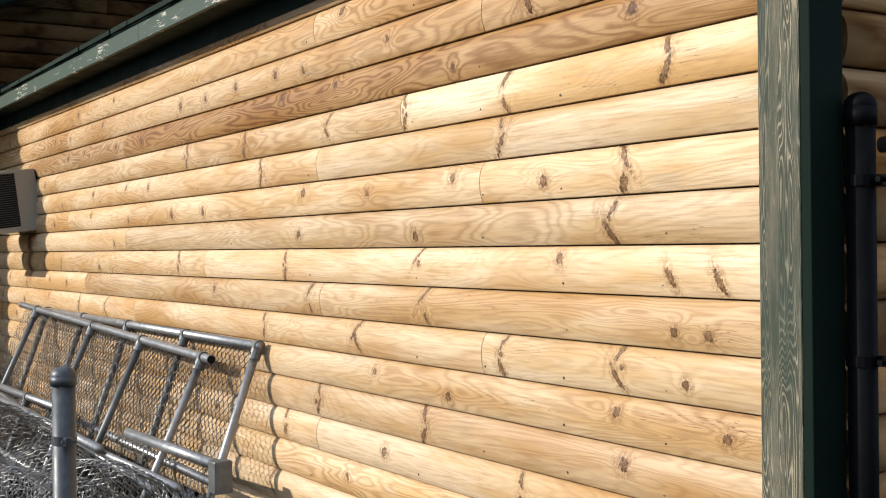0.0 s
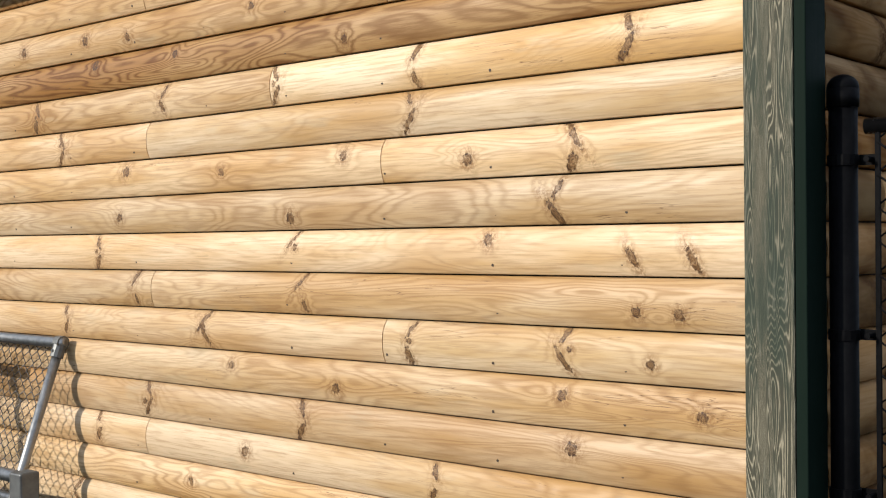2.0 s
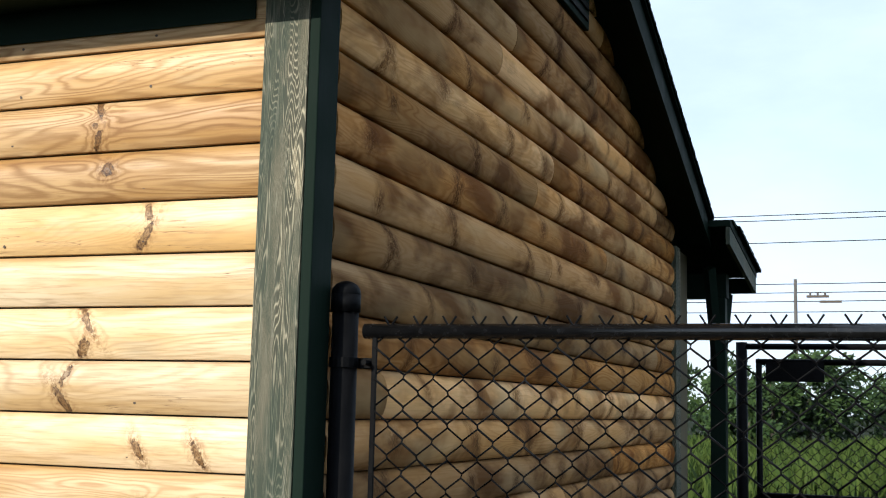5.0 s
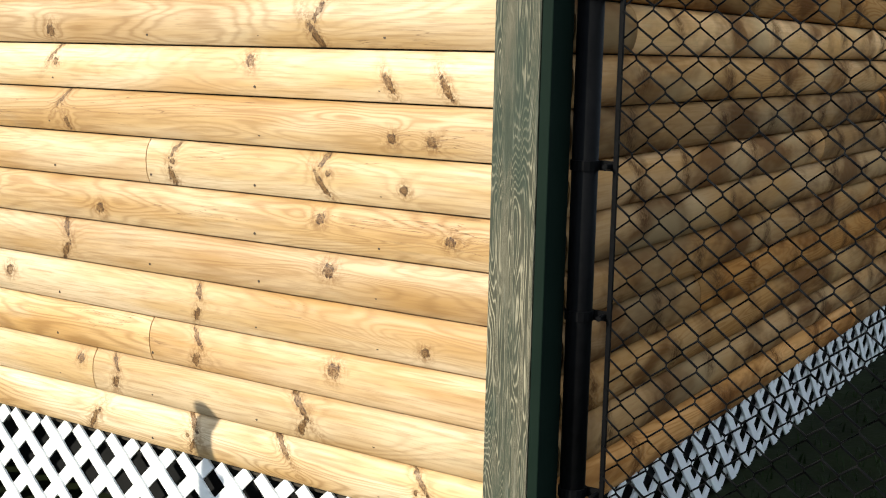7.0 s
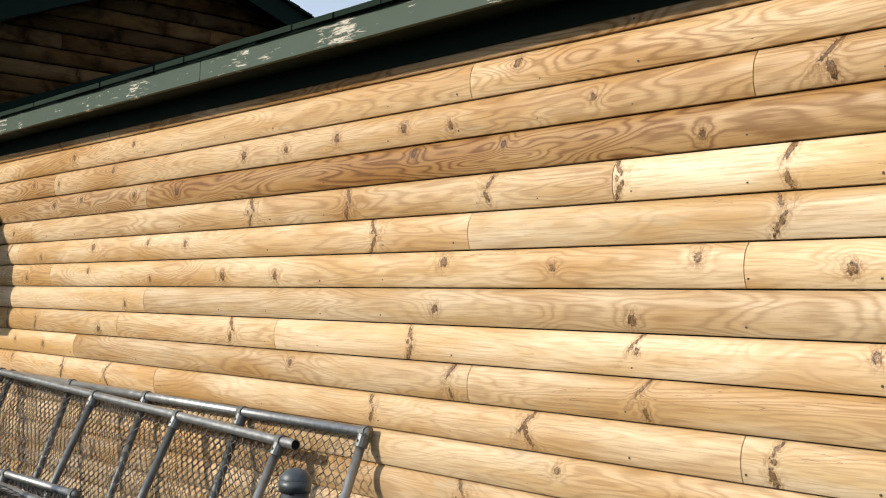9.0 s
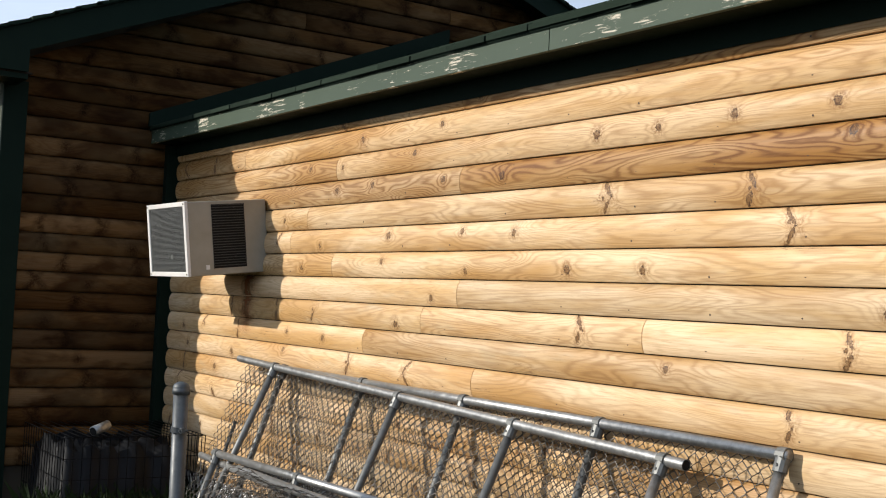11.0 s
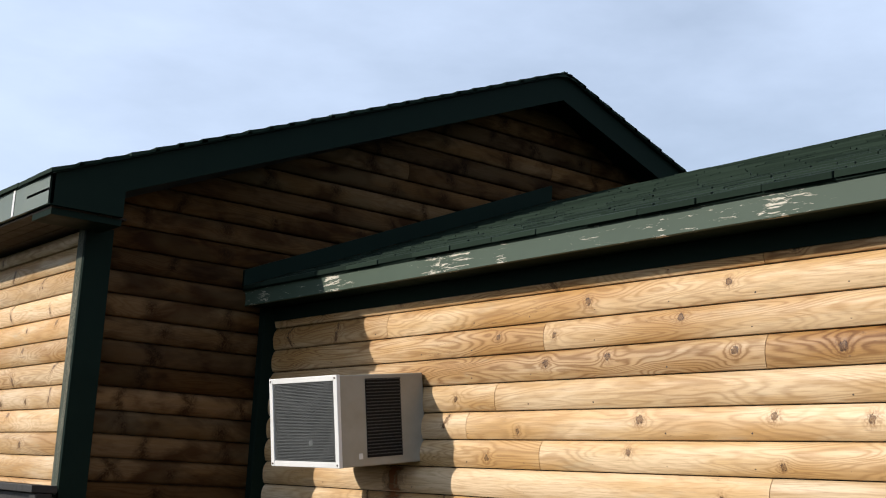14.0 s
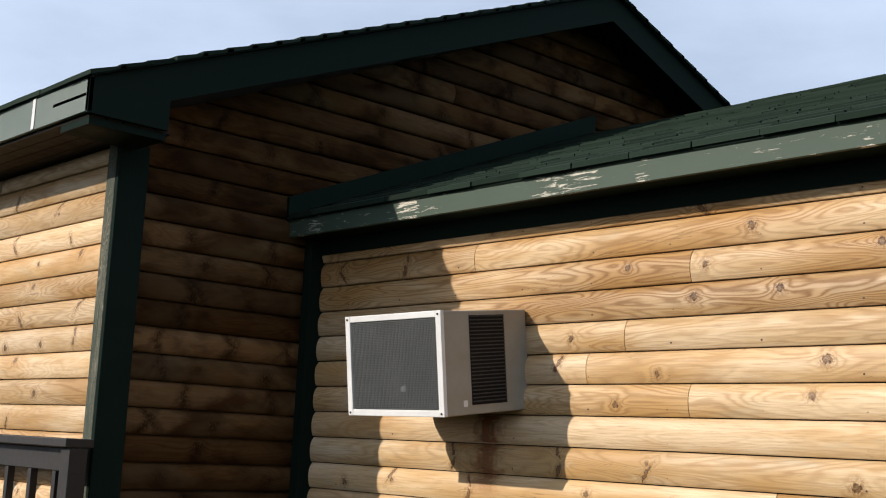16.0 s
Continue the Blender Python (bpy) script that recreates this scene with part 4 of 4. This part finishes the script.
# loose netting that hangs past the end of the gates
p = thing("wire_netting", "loose rusty wire netting hanging past the gates", "wire", at=(1.8, 9.5, 0.4))
lines = [[(1.93 - (0.78 - v) * 0.33 + w, 9.12 + u * (0.75 + 0.25 * v), 0.40 + v) for u, v, w in pts] for pts in chain_lines(0.52, 0.76, 0.075, 0.07, 41)]
tagged(wires("web", lines, 0.0022, RUSTWIRE, p), kind="stuff")
p = thing("leaning_rod", "thin dark rod leaning among the gates", "rod", at=(1.5, 9.3, 0.2))
smooth(part("rod", tube(bmesh.new(), (1.42, 9.18, 0.05), (1.76, 9.34, 0.84), 0.010, 10), POSTMAT, p))
# loose rails lying on the pile
for a, b, r in (((1.74, 5.36, 0.67), (1.60, 6.2, 0.72), 0.024), ((1.56, 5.40, 0.60), (1.50, 7.4, 0.62), 0.018), ((1.50, 6.3, 0.64), (1.46, 8.6, 0.68), 0.022)):
    p = thing("loose_pipe", "loose galvanised pipe lying on the wire bundle", "pipe", "loose pipes", at=a)
    smooth(part("pipe", tube(bmesh.new(), a, b, r, 14), GALV, p))
p = thing("rail_bracket", "grey box-shaped rail end bracket on the gate", "bracket", at=(1.75, 5.38, 0.62))
part("block", box_bm((1.69, 5.34, 0.565), (1.77, 5.42, 0.70), 0.008), GALV_DULL, p)


# white lattice skirts
def lattice(name, label, origin, along, length, height, strip=0.036, gap=0.088, drop=0.0):
    sk = thing(name, label, "lattice", at=origin)
    sk["kind"] = "structure"
    o, d, n = Vector(origin), Vector(along).normalized(), Vector((0, 0, 1))
    out = d.cross(n)
    count = 0
    for layer, sgn in ((0, 1), (1, -1)):
        s = -height
        while s < length + height:
            # strip centre line from (s, 0) to (s + sgn*height, height), kept inside the panel
            a, b = (s, 0.0), (s + sgn * height, height)
            lo, hi = min(a[0], b[0]), max(a[0], b[0])
            if hi > 0 and lo < length:
                def clipped(p, q):
                    t0, t1 = 0.0, 1.0
                    dx = q[0] - p[0]
                    for lim, sign in ((0.0, 1), (length, -1)):
                        pp, qq = sign * (p[0] - lim), sign * (q[0] - lim)
                        if pp < 0:
                            t0 = max(t0, -pp / (qq - pp)) if qq != pp else t0
                        if qq < 0:
                            t1 = min(t1, pp / (pp - qq)) if qq != pp else t1
                    return t0, t1
                t0, t1 = clipped(a, b)
                if t1 - t0 > 0.05:
                    p = (a[0] + (b[0] - a[0]) * t0, height * t0)
                    q = (a[0] + (b[0] - a[0]) * t1, height * t1)
                    P, Q = o + d * p[0] + n * p[1], o + d * q[0] + n * q[1]
                    dirv = (Q - P).normalized()
                    side = out.cross(dirv) * (strip / 2)
                    th = out * 0.0035
                    lift = out * (0.0045 if layer else -0.0045)
                    bm = bmesh.new()
                    vs = [bm.verts.new(c + lift + e) for e in (-th, th) for c in (P - side, P + side, Q + side, Q - side)]
                    for f in ((0, 1, 2, 3), (7, 6, 5, 4), (0, 4, 5, 1), (1, 5, 6, 2), (2, 6, 7, 3), (3, 7, 4, 0)):
                        bm.faces.new([vs[i] for i in f])
                    bmesh.ops.recalc_face_normals(bm, faces=bm.faces)
                    part("strip", bm, WHITE, sk)
                    count += 1
            s += gap
    return sk


lattice("lattice_skirt_west", "white diamond lattice skirt under the sunlit wall", (XW - 0.004, Y1 - 0.1, 0.0), (0, -1, 0), Y1 - Y0 - 0.26, ZB - 0.012, 0.043, 0.153)
lattice("lattice_skirt_south", "white diamond lattice skirt under the gable", (XW + 0.1, Y0 - 0.01, 0.09), (1, 0, 0), XE - XW - 0.15, ZB - 0.09, 0.034, 0.153)
# Near-black sheets that paint the crawl space's shade behind the lattice
tagged(part("crawlspace_shade_sheet", box_bm((XW + 0.28, Y0 + 0.3, 0.0), (XW + 0.33, Y1, ZB)), VENT_SHADE_BLACK), "near-black sheet painting the crawl space's dark behind the lattice", "wall", kind="structure")
tagged(part("crawlspace_shade_sheet", box_bm((XW + 0.28, Y0 + 0.28, 0.0), (XE - 0.1, Y0 + 0.33, ZB)), VENT_SHADE_BLACK), "near-black sheet painting the crawl space's dark under the gable", "wall", kind="structure")

# gable vent of the low wing
v = thing("gable_vent", "dark louvred vent high in the gable", "vent", at=(4.28, Y0, 3.27))
part("vent_frame", box_bm((4.03, Y0 - 0.045, 3.27), (4.53, Y0 - 0.02, 3.62), 0.004), GREEN, v)
for i in range(6):
    part("slat", box_bm((4.07, Y0 - 0.055, 3.30 + i * 0.05), (4.49, Y0 - 0.046, 3.325 + i * 0.05)), VENT_SHADE_BLACK, v)


# porch at the east side of the low wing
def porch():
    p = thing("porch", "small dark porch roof on a braced post", "porch", at=(7.5, 2.6, 0))
    bm = prism(bmesh.new(), [(XE + 0.05, 2.77), (8.15, 2.60), (8.15, 2.56), (XE + 0.05, 2.73)], 1, 2.18, 6.5)
    roof = part("roof", bm, GREEN, p, "dark shingled porch roof")
    shingles("shingles", 2.15, 6.5, 8.18, XE + 0.16, lambda x: 2.79 - (x - XE) * 0.1289, roof, 9)
    part("end_fascia", prism(bmesh.new(), [(XE + 0.05, 2.725), (8.15, 2.555), (8.15, 2.45), (XE + 0.05, 2.62)], 1, 2.185, 2.21), TRIM_LIGHT, p, "weathered grey-green end board")
    part("eave_fascia", box_bm((8.12, 2.212, 2.45), (8.145, 6.4, 2.555)), GREEN, p)
    part("beam", box_bm((7.5, 2.30, 2.36), (7.62, 6.4, 2.52), 0.004), GREEN, p)
    for y in (2.36, 6.2):
        part("post", box_bm((7.51, y - 0.05, 0.1), (7.61, y + 0.05, 2.36), 0.006), GREEN, p)
    for sgn in (-1, 1):
        bm = tube(bmesh.new(), (7.56, 2.36, 1.85), (7.56 + sgn * 0.40, 2.36, 2.47 - sgn * 0.05), 0.04, 4)
        part("brace", bm, GREEN, p)
    part("deck", box_bm((XE + 0.06, 2.3, 0.1), (7.9, 6.4, 0.28), 0.01), BROWN, p)
    return p


porch()


def far_fence():
    fence = thing("chain_link_gate", "tall black chain-link gate beyond the porch", "gate", at=(8.4, 1.0, 0.1))
    for y in (2.32, 0.05, -3.4):
        smooth(part("post", tube(bmesh.new(), (8.4, y, 0.0), (8.4, y, 2.12), 0.04 if y > 2 else 0.03, 12), BLACK, fence))
    for z in (2.09, 1.98, 1.04, 0.2):
        smooth(part("rail", tube(bmesh.new(), (8.4, 2.32 if z > 2 else 2.22, z), (8.4, -3.4, z), 0.022, 10), BLACK, fence))
    smooth(part("gate_stile", tube(bmesh.new(), (8.4, 2.2, 0.2), (8.4, 2.2, 1.98), 0.022, 10), BLACK, fence))
    lines = [[(8.39 + w, 2.2 - u, 0.2 + v) for u, v, w in pts] for pts in chain_lines(5.5, 1.8, 0.08, 0.0, 1)]
    tagged(wires("wire_web", lines, 0.0032, BLACK, fence, "black woven wire web", 3), kind="stuff")
    part("sign_plate", box_bm((8.375, 1.75, 1.84), (8.385, 2.15, 1.98)), BLACK, fence, "dark blank plate wired to the gate")
    return fence


far_fence()


# wire crate and tarpaulin in the inner corner
def crate():
    c = thing("wire_crate", "black wire crate with a crumpled tarpaulin over it", "crate", at=(1.45, 10.6, 0))
    lines = []
    x0, x1, y0, y1, z1 = 1.02, 1.92, 10.15, 11.05, 0.66
    n = 16
    for i in range(n + 1):
        x = x0 + (x1 - x0) * i / n
        y = y0 + (y1 - y0) * i / n
        lines += [[(x, y0, 0.02), (x, y0, z1)], [(x0, y, 0.02), (x0, y, z1)], [(x1, y, 0.02), (x1, y, z1)], [(x, y0, z1), (x, y1, z1)]]
    for i in range(6):
        z = 0.02 + (z1 - 0.02) * i / 5
        lines.append([(x0, y1, z), (x0, y0, z), (x1, y0, z), (x1, y1, z)])
    wires("wire_cage", lines, 0.003, BLACK, c, "black wire panels")
    bm = bmesh.new()
    n = 22
    g = [[bm.verts.new((x0 + 0.03 + (x1 - x0 - 0.12) * i / n, y0 + 0.12 + (y1 - y0 - 0.14) * j / n,
                        0.56 + 0.10 * noise.noise(Vector((i * 0.35, j * 0.3, 4))) + 0.05 * noise.noise(Vector((i * 0.9, j * 0.8, 7))) - (0.5 if j == 0 or i == 0 else 0)))
          for j in range(n + 1)] for i in range(n + 1)]
    for i in range(n):
        for j in range(n):
            bm.faces.new((g[i][j], g[i + 1][j], g[i + 1][j + 1], g[i][j + 1]))
    smooth(part("tarpaulin", bm, TARP, c, "crumpled black tarpaulin"))
    return c


crate()
p = thing("pipe_offcut", "short grey pipe offcut on the crate", "pipe", at=(1.25, 10.2, 0.7))
bm = tube(bmesh.new(), (1.20, 10.18, 0.695), (1.31, 10.24, 0.725), 0.030, 16)
smooth(part("pipe", bm, GALV, p))
# Black plug in the offcut's end, for the shade within
part("pipe_bore_shade", tube(bmesh.new(), (1.197, 10.178, 0.694), (1.21, 10.185, 0.698), 0.025, 16), VENT_SHADE_BLACK, p, "black plug painted as the offcut's dark inside")


# deck rail by the tall wing
def deck_rail():
    d = thing("deck_railing", "dark brown deck railing beside the tall wing", "railing", at=(0.4, 12.0, 0))
    x = 0.67
    part("cap_rail", box_bm((x - 0.07, 11.08, 1.46), (x + 0.07, 15.0, 1.50), 0.004), BROWN, d)
    part("upper_rail", box_bm((x - 0.02, 11.1, 1.35), (x + 0.02, 15.0, 1.455), 0.003), BROWN, d)
    part("lower_rail", box_bm((x - 0.02, 11.06, 0.78), (x + 0.02, 15.0, 0.86), 0.003), BROWN, d)
    for y in (11.13, 13.0, 14.9):
        part("post", box_bm((x - 0.045, y - 0.045, 0.0), (x + 0.045, y + 0.045, 1.458), 0.004), BROWN, d)
    y = 11.28
    while y < 14.8:
        part("baluster", box_bm((x - 0.018, y - 0.018, 0.862), (x + 0.018, y + 0.018, 1.348), 0.002), BROWN, d)
        y += 0.26
    part("deck_edge", box_bm((x - 0.05, 11.1, 0.60), (BX - 0.036, 15.0, 0.74), 0.004), BROWN, d)
    return d


deck_rail()
lattice("lattice_skirt_deck", "white lattice skirt under the brown deck", (0.60, 11.75, 0.05), (0, -1, 0), 0.62, 0.53, 0.043, 0.153)

# ---- distance: pole, wires, trees, grass ----
p = thing("utility_pole", "grey timber utility pole with a cross arm", "utility pole", at=(70, 7.1, 0))
smooth(part("pole", tube(bmesh.new(), (70, 7.1, 0), (70, 7.1, 9.3), 0.13, 12, 0.09), POLEWOOD, p))
for ya, za in ((5.9, 8.25), (5.2, 7.95)):
    part("cross_arm", box_bm((69.9, ya - 0.6, za), (70.1, ya + 0.6, za + 0.12)), BARK, p)
for y in (5.5, 5.9, 6.3):
    part("insulator", tube(bmesh.new(), (70, y, 8.35), (70, y, 8.55), 0.06, 8), POLEWOOD, p)
lines = []
for z, sag in ((13.2, 0.5), (12.9, 0.5), (11.6, 0.5), (9.6, 0.9), (9.1, 0.9), (8.5, 0.8), (7.9, 0.8)):
    lines.append([(70 + 0.02 * i, 60 - 3.0 * i, z - sag * (1 - ((i - 20) / 20) ** 2) + 0.02 * i) for i in range(41)])
for i, line in enumerate(lines):
    wires("wire", [line], 0.03, BLACK, p, "thin dark overhead wire")


def tree(x, y, h, spread, seed):
    t = thing("tree", "dense dark green roadside tree", "tree", "distant trees", at=(x, y, 0))
    rng = random.Random(seed)
    bm = tube(bmesh.new(), (x, y, 0), (x, y, h * 0.6), 0.14, 8, 0.06)
    for i in range(5):
        a = rng.uniform(0, 6.28)
        tube(bm, (x, y, h * rng.uniform(0.25, 0.5)), (x + math.cos(a) * spread * 0.6, y + math.sin(a) * spread * 0.6, h * rng.uniform(0.6, 0.85)), 0.05, 6, 0.02)
    part("trunk", bm, BARK, t)
    verts, faces = [], []
    for k in range(14):
        cx, cy, cz = rng.gauss(0, spread * 0.45), rng.gauss(0, spread * 0.55), h * rng.uniform(0.18, 0.85)
        cr = spread * rng.uniform(0.25, 0.5)
        for j in range(150):
            d = Vector((rng.gauss(0, 1), rng.gauss(0, 1), rng.gauss(0, 1))).normalized() * cr * rng.uniform(0.5, 1.05)
            c = Vector((x + cx, y + cy, cz)) + d
            c.z = max(0.1, c.z)
            u = Vector((rng.gauss(0, 1), rng.gauss(0, 1), rng.gauss(0, 1))).normalized()
            v = u.orthogonal().normalized()
            s = rng.uniform(0.10, 0.22)
            b = len(verts)
            verts += [tuple(c - u * s), tuple(c + v * s * 0.5), tuple(c + u * s), tuple(c - v * s * 0.5)]
            faces.append((b, b + 1, b + 2, b + 3))
    me = bpy.data.meshes.new("crown")
    me.from_pydata(verts, [], faces)
    me.materials.append(LEAF)
    ob = new("crown", me)
    adopt(ob, t)
    return t


rng = random.Random(77)
for i in range(26):
    tree(rng.uniform(48, 66), -26 + i * 1.9 + rng.uniform(-0.6, 0.6), rng.uniform(2.6, 4.6), rng.uniform(1.5, 2.4), i)


def blades(name, count, xr, yr, hr, seed, keep):
    rng = random.Random(seed)
    verts, faces = [], []
    for _ in range(count):
        x, y = rng.uniform(*xr), rng.uniform(*yr)
        if not keep(x, y):
            continue
        h, a = rng.uniform(*hr), rng.uniform(0, 6.28)
        w, l = h * 0.09, h * rng.uniform(0.1, 0.6)
        b, z = len(verts), ground_height(x, y) - 0.01
        ca, sa = math.cos(a), math.sin(a)
        verts += [(x - sa * w, y + ca * w, z), (x + sa * w, y - ca * w, z), (x + ca * l * 0.4, y + sa * l * 0.4, z + h * 0.65), (x + ca * l, y + sa * l, z + h)]
        faces += [(b, b + 1, b + 2), (b, b + 2, b + 3)]
    me = bpy.data.meshes.new(name)
    me.from_pydata(verts, [], faces)
    me.materials.append(LIT_MEADOW if name == "meadow_grass" else SHADED_BLADE)
    return tagged(new(name, me), "rough uncut green grass", "grass", kind="stuff")


outside = lambda x, y: not (1.95 < x < XE + 0.1 and y > Y0 - 0.05) and not (0.7 < x and y > Y1 - 0.1)
blades("grass", 45000, (7.5, 26), (-8, 9), (0.10, 0.34), 1, lambda x, y: outside(x, y) and not (x < 8.0 and y > 2.2))
blades("meadow_grass", 45000, (18, 50), (-20, 16), (0.35, 0.9), 5, outside)
blades("weeds", 9000, (0.9, 1.9), (6.0, 10.5), (0.08, 0.38), 2, outside)
blades("short_grass", 9000, (2.2, 8), (-2.5, 2.45), (0.02, 0.07), 3, outside)

# litter on the grass
p = thing("red_scrap", "faded red plastic scrap lying in the grass", "scrap", at=(10.9, 2.4, 0.1))
bm = bmesh.new()
bmesh.ops.create_icosphere(bm, subdivisions=3, radius=0.22, matrix=Matrix.Translation((10.9, 2.43, 0.22)) @ Matrix.Diagonal((1.2, 1.0, 0.7, 1)))
for v_ in bm.verts:
    v_.co += v_.normal * 0.08 * noise.noise(v_.co * 6)
part("crumpled_sheet", bm, RED, p)
p = thing("paper_scrap", "small crumpled white paper scrap on the soil", "scrap", at=(6.3, 2.24, 0.12))
bm = bmesh.new()
bmesh.ops.create_icosphere(bm, subdivisions=2, radius=0.05, matrix=Matrix.Translation((6.3, 2.24, 0.135)) @ Matrix.Diagonal((0.9, 1.6, 0.3, 1)))
for v_ in bm.verts:
    v_.co += v_.normal * 0.03 * noise.noise(v_.co * 40)
part("paper", bm, PAPER, p)
